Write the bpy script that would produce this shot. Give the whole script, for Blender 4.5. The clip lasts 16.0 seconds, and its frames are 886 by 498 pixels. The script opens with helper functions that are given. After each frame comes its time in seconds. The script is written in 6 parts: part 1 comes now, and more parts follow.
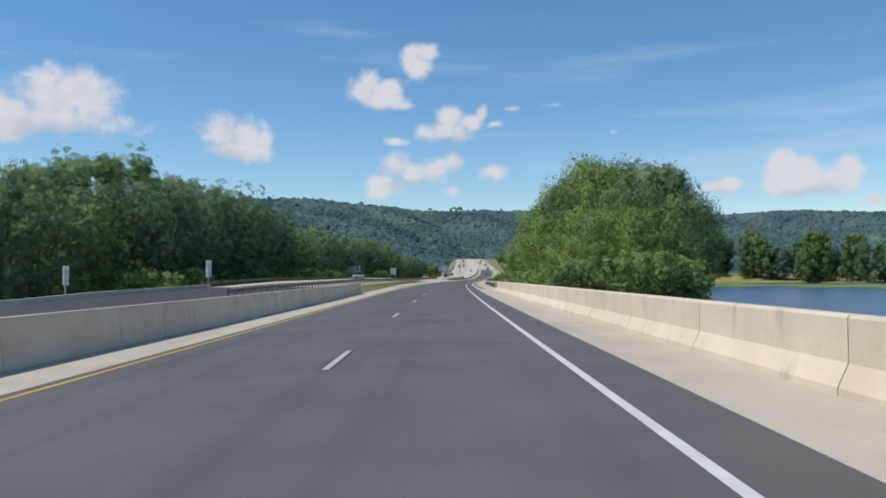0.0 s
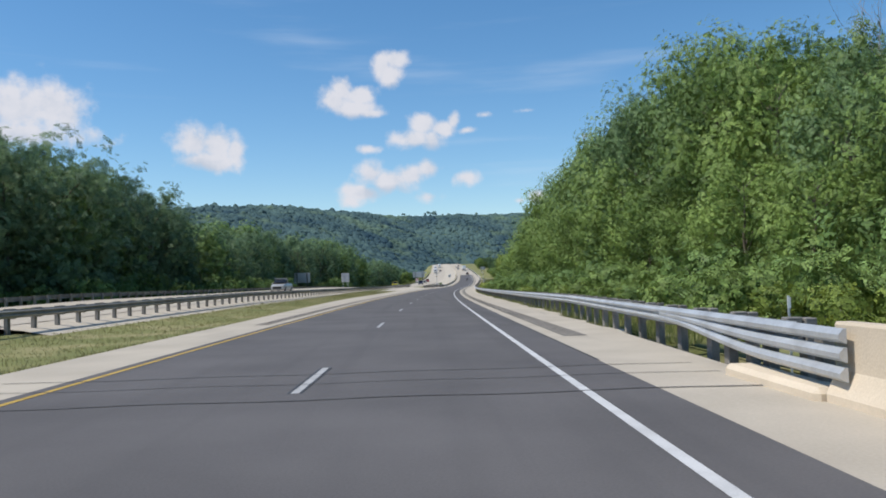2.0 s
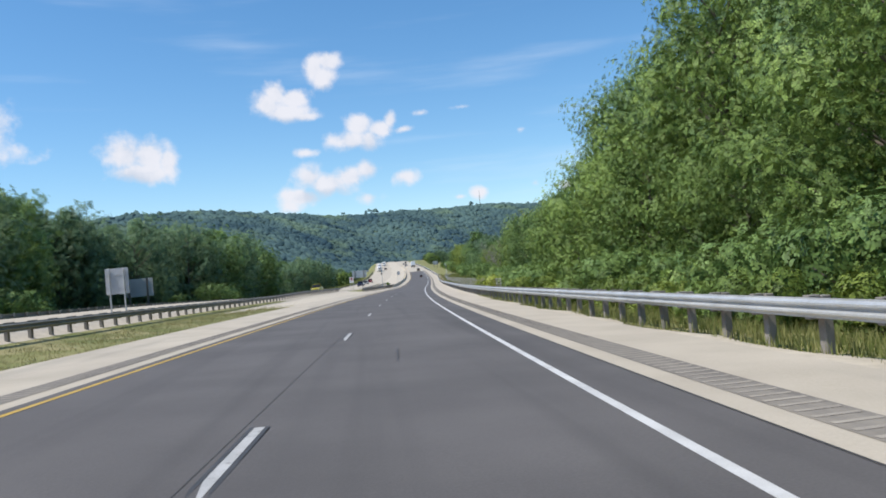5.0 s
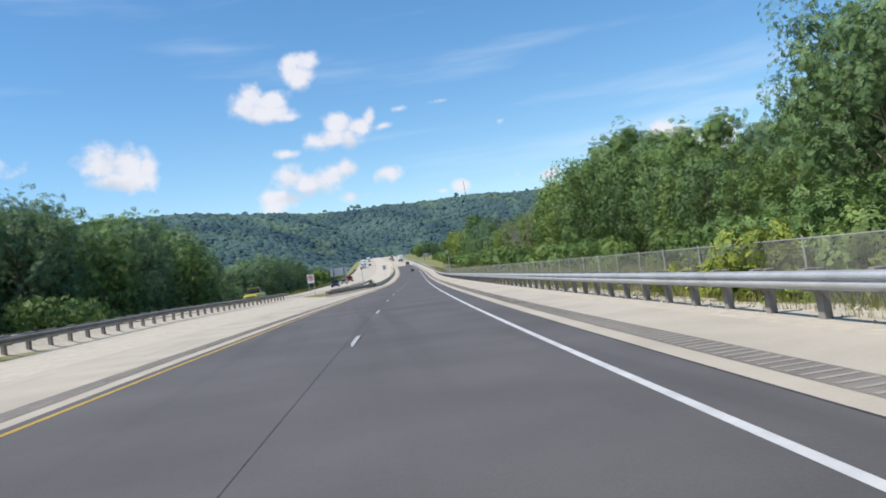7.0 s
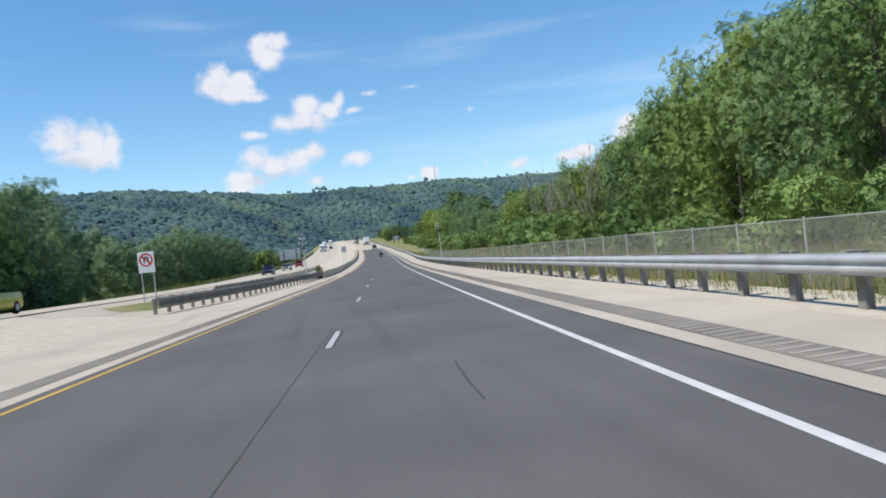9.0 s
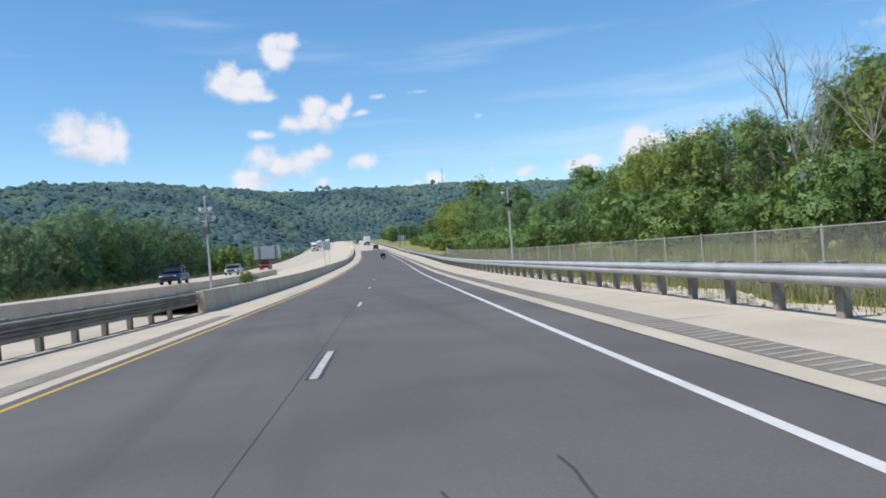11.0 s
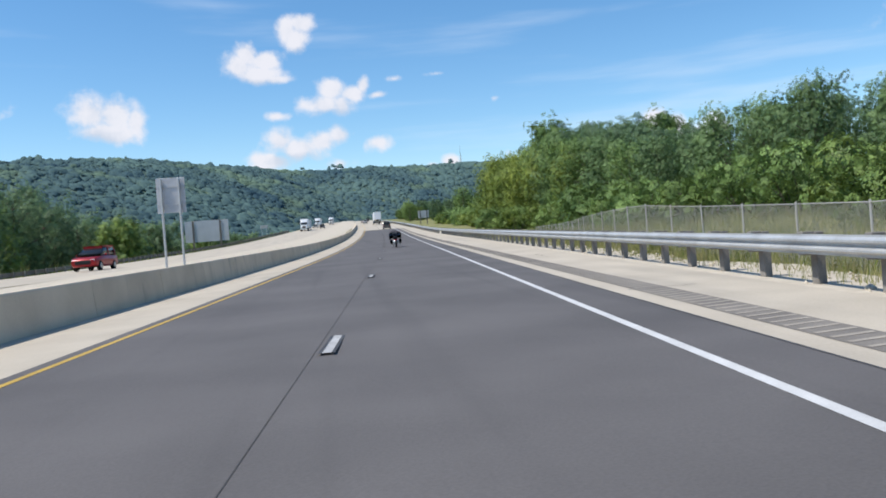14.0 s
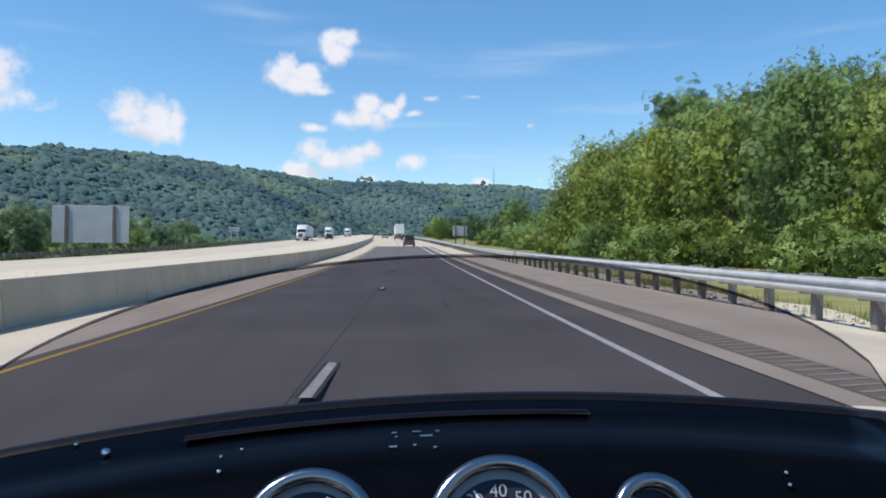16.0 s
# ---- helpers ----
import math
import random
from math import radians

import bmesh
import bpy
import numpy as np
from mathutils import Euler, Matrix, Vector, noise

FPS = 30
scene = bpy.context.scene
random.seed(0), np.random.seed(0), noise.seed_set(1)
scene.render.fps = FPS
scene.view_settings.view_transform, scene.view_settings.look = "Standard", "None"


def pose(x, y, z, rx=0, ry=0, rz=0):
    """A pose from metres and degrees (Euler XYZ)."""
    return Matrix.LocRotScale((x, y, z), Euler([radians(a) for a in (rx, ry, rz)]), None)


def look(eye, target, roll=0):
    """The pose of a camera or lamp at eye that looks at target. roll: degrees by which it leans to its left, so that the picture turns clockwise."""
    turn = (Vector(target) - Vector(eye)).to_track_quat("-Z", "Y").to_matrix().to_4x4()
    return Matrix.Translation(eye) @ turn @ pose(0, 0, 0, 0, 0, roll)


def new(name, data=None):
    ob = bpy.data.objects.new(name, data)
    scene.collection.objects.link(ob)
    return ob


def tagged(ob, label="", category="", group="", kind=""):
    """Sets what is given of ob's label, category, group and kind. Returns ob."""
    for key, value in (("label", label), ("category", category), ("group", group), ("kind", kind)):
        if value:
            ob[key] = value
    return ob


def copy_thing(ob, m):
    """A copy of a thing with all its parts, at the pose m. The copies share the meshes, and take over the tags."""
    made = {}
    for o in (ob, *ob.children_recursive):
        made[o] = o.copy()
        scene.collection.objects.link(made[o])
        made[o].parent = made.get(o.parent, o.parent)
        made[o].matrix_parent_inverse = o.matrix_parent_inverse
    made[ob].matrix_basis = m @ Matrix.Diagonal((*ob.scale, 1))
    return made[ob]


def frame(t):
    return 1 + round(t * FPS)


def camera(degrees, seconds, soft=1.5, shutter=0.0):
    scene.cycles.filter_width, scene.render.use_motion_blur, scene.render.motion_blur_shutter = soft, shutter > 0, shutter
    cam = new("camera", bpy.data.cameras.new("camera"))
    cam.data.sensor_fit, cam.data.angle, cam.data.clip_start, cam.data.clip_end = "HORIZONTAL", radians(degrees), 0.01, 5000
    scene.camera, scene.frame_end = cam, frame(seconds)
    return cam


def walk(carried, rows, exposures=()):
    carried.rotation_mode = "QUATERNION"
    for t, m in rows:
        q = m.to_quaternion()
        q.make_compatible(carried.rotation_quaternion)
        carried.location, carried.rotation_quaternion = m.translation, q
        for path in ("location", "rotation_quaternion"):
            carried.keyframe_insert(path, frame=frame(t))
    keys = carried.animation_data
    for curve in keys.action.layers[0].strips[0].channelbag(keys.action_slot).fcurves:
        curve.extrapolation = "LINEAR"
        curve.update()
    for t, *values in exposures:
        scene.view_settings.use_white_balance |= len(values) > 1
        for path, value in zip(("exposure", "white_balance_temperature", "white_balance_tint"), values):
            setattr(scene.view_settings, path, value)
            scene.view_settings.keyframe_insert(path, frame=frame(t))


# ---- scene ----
# The road is described by distance along it (s, metres) and distance across it
# (q, metres to the right of the right-hand edge line).
cam = camera(58.5, 16.0, soft=1.8)
PATH = [
    (0, pose(0.000, 0.003, 1.335, 91.88, 0.70, 0.00)),
    (0.5, pose(0.077, 16.026, 1.316, 91.93, 1.02, 0.54)),
    (1, pose(0.188, 32.013, 1.295, 91.63, 1.60, 0.58)),
    (1.5, pose(0.312, 47.405, 1.271, 91.46, 1.56, -1.94)),
    (2, pose(0.443, 62.746, 1.254, 92.31, 1.94, -1.78)),
    (2.5, pose(0.624, 78.806, 1.214, 92.36, 1.95, -1.68)),
    (3, pose(0.881, 94.796, 1.157, 92.29, 2.08, -2.20)),
    (3.5, pose(1.222, 111.172, 1.085, 92.37, 2.52, -3.20)),
    (4, pose(1.574, 127.041, 1.013, 92.17, 4.04, -4.60)),
    (6.5, pose(4.769, 207.850, 0.646, 91.78, 6.64, -6.16)),
    (7, pose(5.520, 223.601, 0.593, 91.45, 8.10, -6.73)),
    (7.5, pose(6.452, 240.083, 0.553, 90.67, 7.92, -8.22)),
    (8, pose(7.508, 256.340, 0.518, 90.13, 7.82, -8.41)),
    (10.5, pose(13.933, 336.049, 0.352, 90.49, 4.31, -9.96)),
    (11, pose(15.349, 352.441, 0.344, 90.62, 4.68, -8.97)),
    (11.5, pose(16.764, 368.664, 0.365, 90.86, 4.17, -8.85)),
    (12, pose(18.009, 382.906, 0.409, 90.83, 4.21, -8.65)),
    (12.5, pose(19.332, 398.278, 0.481, 90.91, 4.60, -7.77)),
    (13, pose(20.608, 413.627, 0.606, 90.81, 4.29, -7.82)),
    (13.5, pose(21.841, 428.902, 0.810, 90.85, 4.36, -7.82)),
    (14, pose(23.071, 444.151, 1.062, 89.46, 4.23, -7.87)),
    (14.5, pose(24.283, 459.170, 1.322, 89.22, 3.16, -7.90)),
    (15, pose(25.485, 474.431, 1.599, 89.28, 2.07, -7.77)),
    (15.5, pose(26.744, 490.894, 1.915, 90.06, 1.22, -7.02)),
    (16, pose(27.920, 506.864, 2.239, 91.09, -0.38, -6.11)),
]
walk(cam, PATH, exposures=[(0, -0.22), (0.5, -0.06), (1.0, -0.04), (1.5, 0.0), (2.0, -0.10), (2.5, -0.03), (3.0, 0.14), (3.5, 0.14), (4.0, 0.12), (12, 0.12), (16, 0.14)])

# ---------------------------------------------------------------- light
SUN_AZ, SUN_EL = -102.0, 57.0          # degrees clockwise from straight ahead, and above the horizon
sun_way = Vector((math.sin(radians(SUN_AZ)) * math.cos(radians(SUN_EL)),
                  math.cos(radians(SUN_AZ)) * math.cos(radians(SUN_EL)), math.sin(radians(SUN_EL))))
sun_data = bpy.data.lights.new("sun", "SUN")
sun_data.energy, sun_data.angle, sun_data.color = 4.4, radians(0.53), (1.0, 0.955, 0.88)
sun = new("sun", sun_data)
sun.matrix_world = look(sun_way * 900, (0, 0, 0))

world = bpy.data.worlds.new("world")
scene.world = world
world.use_nodes = True
wt = world.node_tree
wt.nodes.clear()


def wnode(kind, operation=None, interpolation_type=None, data_type=None):
    n = wt.nodes.new(kind)
    if operation:
        n.operation = operation
    if interpolation_type:
        n.interpolation_type = interpolation_type
    if data_type:
        n.data_type = data_type
    return n


def wmath(op, a, b=None, c=None):
    n = wnode("ShaderNodeMath", operation=op)
    for i, v in enumerate((a, b, c)):
        if v is None:
            continue
        if isinstance(v, (int, float)):
            n.inputs[i].default_value = v
        else:
            wt.links.new(v, n.inputs[i])
    return n.outputs[0]


sky = wnode("ShaderNodeTexSky")
sky.sky_type, sky.sun_disc = "NISHITA", False
sky.sun_elevation, sky.sun_rotation = radians(SUN_EL), radians(SUN_AZ)
sky.altitude, sky.air_density, sky.dust_density, sky.ozone_density = 200, 1.0, 0.25, 3.0
coord = wnode("ShaderNodeTexCoord").outputs["Generated"]
grain = wnode("ShaderNodeTexNoise")
grain.inputs["Scale"].default_value = 55
grain.inputs["Detail"].default_value = 7
grain.inputs["Roughness"].default_value = 0.58
wt.links.new(coord, grain.inputs["Vector"])
puff = wnode("ShaderNodeTexNoise")
puff.inputs["Scale"].default_value = 17
puff.inputs["Detail"].default_value = 2
wt.links.new(coord, puff.inputs["Vector"])
bumps = wmath("ADD", wmath("MULTIPLY", wmath("SUBTRACT", grain.outputs[0], 0.5), 1.45),
              wmath("MULTIPLY", wmath("SUBTRACT", puff.outputs[0], 0.5), 1.9))
# fair-weather clouds, each heaped up of rounded masses
PUFFS, BELLIES = [], []


def heap(az, el, *masses, belly=None):
    """masses: offsets right and up from the heap's middle, half width, half height (degrees), weight; belly: its shaded underside."""
    PUFFS.extend((az + dx, el + dy, rx, ry, w) for dx, dy, rx, ry, w in masses)
    if belly:
        BELLIES.append((az + belly[0], el + belly[1], belly[2], belly[3], 1))


heap(-26.6, 11.4, (0.05, 0.44, 2.86, 1.64, 1), (2.25, 0.8, 1.88, 1.56, 1), (-1.91, -0.64, 2.05, 1.23, 1), (3.12, 0.28, 1.02, 1.31, 1), (0.05, -1.14, 4.09, 0.9, 1), (-2.55, -1.54, 2.05, 0.82, 1), (-1.2, 1.64, 1.02, 0.33, 0.6), belly=(0.05, -2.12, 4.3, 1.06))
heap(-14.2, 9.6, (-1.21, 0.47, 1.47, 1.31, 1), (0.14, 0.38, 1.39, 1.27, 1), (1.51, -0.09, 0.7, 1.06, 1), (-0.45, -0.62, 2.13, 0.65, 1), belly=(-0.45, -1.36, 2.13, 0.7))
heap(-1.6, 15.4, (0.43, 0.45, 0.98, 0.65, 1), (-0.57, 0.06, 0.78, 0.9, 1), (0.12, -0.6, 0.82, 0.74, 1), belly=(0.11, -1.42, 0.82, 0.33))
heap(-4.4, 13, (-0.67, 0.79, 0.78, 0.98, 1), (-1.22, 0.01, 1.06, 0.94, 1), (0.51, 0.42, 1.06, 0.65, 1), (-0.12, -0.57, 1.8, 0.61, 1), (1.27, -0.86, 0.98, 0.33, 0.9), belly=(-0.13, -1.31, 1.88, 0.49))
heap(2.3, 11, (-1.58, 0.28, 1.02, 0.82, 1), (-2.21, -0.75, 1.47, 0.74, 1), (-0.98, -0.82, 1.06, 0.82, 1), (0.65, 0.52, 0.49, 0.74, 1), (-0.14, -0.08, 1.06, 0.65, 1), (1.62, -0.22, 0.98, 0.29, 0.8), (2.87, 0.82, 0.7, 0.25, 0.6), belly=(-1.53, -1.65, 1.88, 0.57))
heap(-3.4, 9.6, (-0.02, 0.03, 0.78, 0.33, 0.75))
heap(-2.2, 7.2, (-0.95, 0.66, 1.06, 0.92, 1), (0.3, 0.15, 1.95, 0.8, 1), (1.95, 0.5, 1.3, 0.82, 1), (3.2, 0.9, 1.15, 0.85, 1), (-1.6, -0.6, 1.3, 0.6, 0.9), (-2.5, -1.23, 0.65, 0.41, 0.7), belly=(0.17, -0.76, 2.46, 0.57))
heap(2.4, 6.8, (-1.36, -0.71, 0.9, 0.49, 0.7), (1.33, 0.62, 1.11, 0.61, 0.8))
heap(25.8, 6, (-2.39, 0.92, 0.9, 0.94, 1), (-1.04, 0.62, 0.9, 0.9, 1), (-1.57, 0.01, 1.88, 0.98, 1), (-0.07, -0.29, 1.72, 0.74, 1), (1.59, 0.61, 0.86, 0.7, 1), (0.92, -0.02, 1.23, 0.65, 1), (2.86, -1.55, 0.65, 0.41, 0.9), belly=(-0.76, -1.13, 3.07, 0.74))
heap(13.1, 7.1, (6.03, -1.3, 1.23, 0.49, 1), (6.96, -1.12, 0.7, 0.45, 1), (2.24, -1.38, 0.9, 0.41, 1), (-0.1, -1.05, 0.49, 0.33, 0.6), (-0.8, 2.84, 0.37, 0.25, 0.55), (-4.23, -1.31, 0.65, 0.41, 0.8), (-5.56, -1.49, 0.49, 0.2, 0.6), (-4.62, 4.87, 0.9, 0.16, 0.4), belly=(6.3, -1.89, 1.64, 0.37))
heap(20.7, 12.3, (-62.7, 1.7, 5, 2, 1), (27.3, -0.3, 6, 2.2, 1), (35.3, -1.3, 3, 1.6, 1))


def puff_field(rows, soft_join):
    """Union of soft ellipses on the sky: 0.5 on the rim of each, more inside, falling away outside."""
    field = None
    for az, el, rx, ry, weight in rows:
        turn = wnode("ShaderNodeMapping")
        turn.vector_type = "TEXTURE"
        turn.inputs["Rotation"].default_value = (radians(el), 0, radians(-az))
        turn.inputs["Scale"].default_value = (radians(rx), 1000.0, radians(ry))
        wt.links.new(coord, turn.inputs["Vector"])
        size = wnode("ShaderNodeVectorMath", operation="LENGTH")
        wt.links.new(turn.outputs[0], size.inputs[0])
        one = wmath("MULTIPLY_ADD", size.outputs["Value"], -weight, 1.5 * weight)
        field = one if field is None else wmath("SMOOTH_MAX", field, one, soft_join)
    return field


level = wnode("ShaderNodeSeparateXYZ")
wt.links.new(coord, level.inputs[0])
ahead_only = wmath("GREATER_THAN", level.outputs["Y"], 0.3)
full = wmath("ADD", puff_field(PUFFS, 0.3), wmath("MULTIPLY", bumps, 0.95))
cover = wnode("ShaderNodeMapRange", interpolation_type="SMOOTHSTEP")
cover.inputs["From Min"].default_value, cover.inputs["From Max"].default_value = 0.10, 1.0
cover.inputs["To Max"].default_value = 0.95
wt.links.new(wmath("MULTIPLY", full, ahead_only), cover.inputs["Value"])
# thin high cirrus, combed along one direction
comb = wnode("ShaderNodeMapping")
comb.inputs["Rotation"].default_value = (0, radians(9), 0)
comb.inputs["Scale"].default_value = (1.6, 1.6, 15)
wt.links.new(coord, comb.inputs["Vector"])
veil = wnode("ShaderNodeTexNoise")
veil.inputs["Scale"].default_value, veil.inputs["Detail"].default_value = 1.7, 6
wt.links.new(comb.outputs[0], veil.inputs["Vector"])
thin = wnode("ShaderNodeMapRange", interpolation_type="SMOOTHSTEP")
thin.inputs["From Min"].default_value, thin.inputs["From Max"].default_value = 0.52, 0.80
thin.inputs["To Max"].default_value = 0.30
wt.links.new(veil.outputs[0], thin.inputs["Value"])
shade = wnode("ShaderNodeMapRange", interpolation_type="SMOOTHSTEP")
shade.inputs["From Min"].default_value, shade.inputs["From Max"].default_value = 0.1, 1.1
shade.inputs["To Min"].default_value, shade.inputs["To Max"].default_value = 1.0, 0.0
wt.links.new(wmath("ADD", wmath("MAXIMUM", puff_field(BELLIES, 0.2), 0.25), wmath("MULTIPLY", bumps, -0.9)), shade.inputs["Value"])
tone = wnode("ShaderNodeMix", data_type="RGBA")
tone.inputs["A"].default_value = (4.6, 5.0, 5.8, 1)
tone.inputs["B"].default_value = (6.2, 6.2, 6.65, 1)
wt.links.new(shade.outputs[0], tone.inputs["Factor"])
mix1 = wnode("ShaderNodeMix", data_type="RGBA")
wt.links.new(thin.outputs[0], mix1.inputs["Factor"])
vivid = wnode("ShaderNodeHueSaturation")
vivid.inputs["Saturation"].default_value, vivid.inputs["Value"].default_value = 1.22, 1.15
vivid.inputs["Hue"].default_value = 0.4965
wt.links.new(sky.outputs[0], vivid.inputs["Color"])
wt.links.new(vivid.outputs[0], mix1.inputs["A"])
mix1.inputs["B"].default_value = (6.2, 6.8, 7.6, 1)
mix2 = wnode("ShaderNodeMix", data_type="RGBA")
wt.links.new(cover.outputs[0], mix2.inputs["Factor"])
wt.links.new(mix1.outputs["Result"], mix2.inputs["A"])
wt.links.new(tone.outputs["Result"], mix2.inputs["B"])
ground_glow = wnode("ShaderNodeBackground")
ground_glow.inputs["Strength"].default_value = 0.13
wt.links.new(mix2.outputs["Result"], ground_glow.inputs["Color"])
wout = wnode("ShaderNodeOutputWorld")
wt.links.new(ground_glow.outputs[0], wout.inputs["Surface"])


# ---------------------------------------------------------------- materials
def surface(name, c1, c2, scale=1.0, rough=0.8, bump=0.2, fine=None, metal=0.0, island=0.0, stretch=None, extra=None,
            through_light=0.0, per_object=0.0, spec=0.3, depth=0.02):
    """Two-scale noise colour with bump. c1, c2: the two ends of the colour; fine: scale of the grain."""
    m = bpy.data.materials.new(name)
    m.use_nodes = True
    nt = m.node_tree
    nt.nodes.clear()
    out = nt.nodes.new("ShaderNodeOutputMaterial")
    b = nt.nodes.new("ShaderNodeBsdfPrincipled")
    tc = nt.nodes.new("ShaderNodeTexCoord")
    vec = tc.outputs["Object"]
    if stretch:
        mp = nt.nodes.new("ShaderNodeMapping")
        mp.inputs["Scale"].default_value = stretch
        nt.links.new(vec, mp.inputs["Vector"])
        vec = mp.outputs[0]
    n1 = nt.nodes.new("ShaderNodeTexNoise")
    n1.inputs["Scale"].default_value, n1.inputs["Detail"].default_value = scale, 5
    n2 = nt.nodes.new("ShaderNodeTexNoise")
    n2.inputs["Scale"].default_value, n2.inputs["Detail"].default_value = fine or scale * 14, 3
    for n in (n1, n2):
        nt.links.new(vec, n.inputs["Vector"])
    add = nt.nodes.new("ShaderNodeMath")
    add.operation = "MULTIPLY_ADD"
    nt.links.new(n2.outputs[0], add.inputs[0])
    add.inputs[1].default_value = 0.55
    sub = nt.nodes.new("ShaderNodeMath")
    sub.operation = "SUBTRACT"
    nt.links.new(n1.outputs[0], sub.inputs[0])
    sub.inputs[1].default_value = 0.27
    nt.links.new(sub.outputs[0], add.inputs[2])
    value = add.outputs[0]
    for use, kind, socket in ((island, "ShaderNodeNewGeometry", "Random Per Island"), (per_object, "ShaderNodeObjectInfo", "Random")):
        if use:
            g = nt.nodes.new(kind)
            ma = nt.nodes.new("ShaderNodeMath")
            ma.operation = "MULTIPLY_ADD"
            nt.links.new(g.outputs[socket], ma.inputs[0])
            ma.inputs[1].default_value = use
            s2 = nt.nodes.new("ShaderNodeMath")
            s2.operation = "SUBTRACT"
            nt.links.new(value, s2.inputs[0])
            s2.inputs[1].default_value = use / 2
            nt.links.new(s2.outputs[0], ma.inputs[2])
            value = ma.outputs[0]
    ramp = nt.nodes.new("ShaderNodeMapRange")
    ramp.inputs["From Min"].default_value, ramp.inputs["From Max"].default_value = 0.25, 0.75
    nt.links.new(value, ramp.inputs["Value"])
    mix = nt.nodes.new("ShaderNodeMix")
    mix.data_type = "RGBA"
    mix.inputs["A"].default_value, mix.inputs["B"].default_value = (*c1, 1), (*c2, 1)
    nt.links.new(ramp.outputs[0], mix.inputs["Factor"])
    colour = mix.outputs["Result"]
    if extra:
        colour = extra(nt, vec, colour)
    nt.links.new(colour, b.inputs["Base Color"])
    b.inputs["Roughness"].default_value, b.inputs["Metallic"].default_value = rough, metal
    b.inputs["Specular IOR Level"].default_value = spec
    if bump:
        bp = nt.nodes.new("ShaderNodeBump")
        bp.inputs["Strength"].default_value, bp.inputs["Distance"].default_value = bump, depth
        nt.links.new(n2.outputs[0], bp.inputs["Height"])
        nt.links.new(bp.outputs[0], b.inputs["Normal"])
    if through_light:
        tr = nt.nodes.new("ShaderNodeBsdfTranslucent")
        nt.links.new(colour, tr.inputs["Color"])
        ms = nt.nodes.new("ShaderNodeMixShader")
        ms.inputs[0].default_value = through_light
        nt.links.new(b.outputs[0], ms.inputs[1])
        nt.links.new(tr.outputs[0], ms.inputs[2])
        nt.links.new(ms.outputs[0], out.inputs["Surface"])
    else:
        nt.links.new(b.outputs[0], out.inputs["Surface"])
    return m


def patches(colour2, scale, low, high, amount, stretch=(1, 1, 1)):
    """Stains: a second colour laid on in noise patches."""
    def lay(nt, vec, colour):
        mp = nt.nodes.new("ShaderNodeMapping")
        mp.inputs["Scale"].default_value = stretch
        nt.links.new(vec, mp.inputs["Vector"])
        n = nt.nodes.new("ShaderNodeTexNoise")
        n.inputs["Scale"].default_value, n.inputs["Detail"].default_value = scale, 6
        nt.links.new(mp.outputs[0], n.inputs["Vector"])
        r = nt.nodes.new("ShaderNodeMapRange")
        r.interpolation_type = "SMOOTHSTEP"
        r.inputs["From Min"].default_value, r.inputs["From Max"].default_value = low, high
        r.inputs["To Max"].default_value = amount
        nt.links.new(n.outputs[0], r.inputs["Value"])
        mx = nt.nodes.new("ShaderNodeMix")
        mx.data_type = "RGBA"
        nt.links.new(r.outputs[0], mx.inputs["Factor"])
        nt.links.new(colour, mx.inputs["A"])
        mx.inputs["B"].default_value = (*colour2, 1)
        return mx.outputs["Result"]
    return lay


# Pale concrete painted darker, as if seen through a smoked windshield; streaks are wear.
M_LANE = surface("tint_darkened_worn_concrete", (0.092, 0.085, 0.083), (0.134, 0.124, 0.120), 0.35, 0.85, 0.15, 40,
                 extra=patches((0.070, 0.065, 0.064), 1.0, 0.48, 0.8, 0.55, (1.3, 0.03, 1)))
M_SHOULDER = surface("shoulder_concrete", (0.40, 0.348, 0.277), (0.51, 0.447, 0.358), 0.5, 0.9, 0.2, 30,
                     extra=patches((0.29, 0.26, 0.22), 0.5, 0.52, 0.75, 0.5, (1.5, 0.15, 1)))
M_BARRIER = surface("barrier_concrete", (0.56, 0.465, 0.345), (0.70, 0.59, 0.45), 0.9, 0.85, 0.2, 35, per_object=0.25,
                    extra=patches((0.24, 0.215, 0.17), 1.6, 0.58, 0.78, 0.5, (1, 1, 0.25)))
# Road paints are greyed part way to a smoked windshield's tint; dash patches are wear.
M_WHITE = surface("white_road_paint", (0.48, 0.47, 0.455), (0.66, 0.65, 0.63), 2, 0.6, 0.1, 60)
M_WORN_TINTED = surface("tint_greyed_worn_paint", (0.32, 0.315, 0.305), (0.50, 0.49, 0.48), 2, 0.7, 0.1, 45,
                 extra=patches((0.12, 0.115, 0.11), 6, 0.55, 0.7, 0.6))
M_YELLOW = surface("yellow_road_paint", (0.42, 0.265, 0.04), (0.56, 0.365, 0.07), 1.5, 0.6, 0.1, 60)
M_TAR = surface("tar", (0.045, 0.043, 0.042), (0.075, 0.07, 0.068), 2, 0.6, 0.2, 40)
M_SEAM = surface("seam_filler", (0.05, 0.047, 0.046), (0.10, 0.094, 0.09), 3, 0.8, 0.2, 40)
M_BAND = surface("dusty_rumble_band", (0.15, 0.135, 0.12), (0.24, 0.215, 0.185), 1.2, 0.9, 0.3, 30,
                 extra=patches((0.34, 0.30, 0.245), 0.8, 0.5, 0.75, 0.6, (1.5, 0.2, 1)))
M_GROOVE = surface("milled_ridge", (0.27, 0.24, 0.205), (0.40, 0.355, 0.295), 2, 0.9, 0.3, 40)
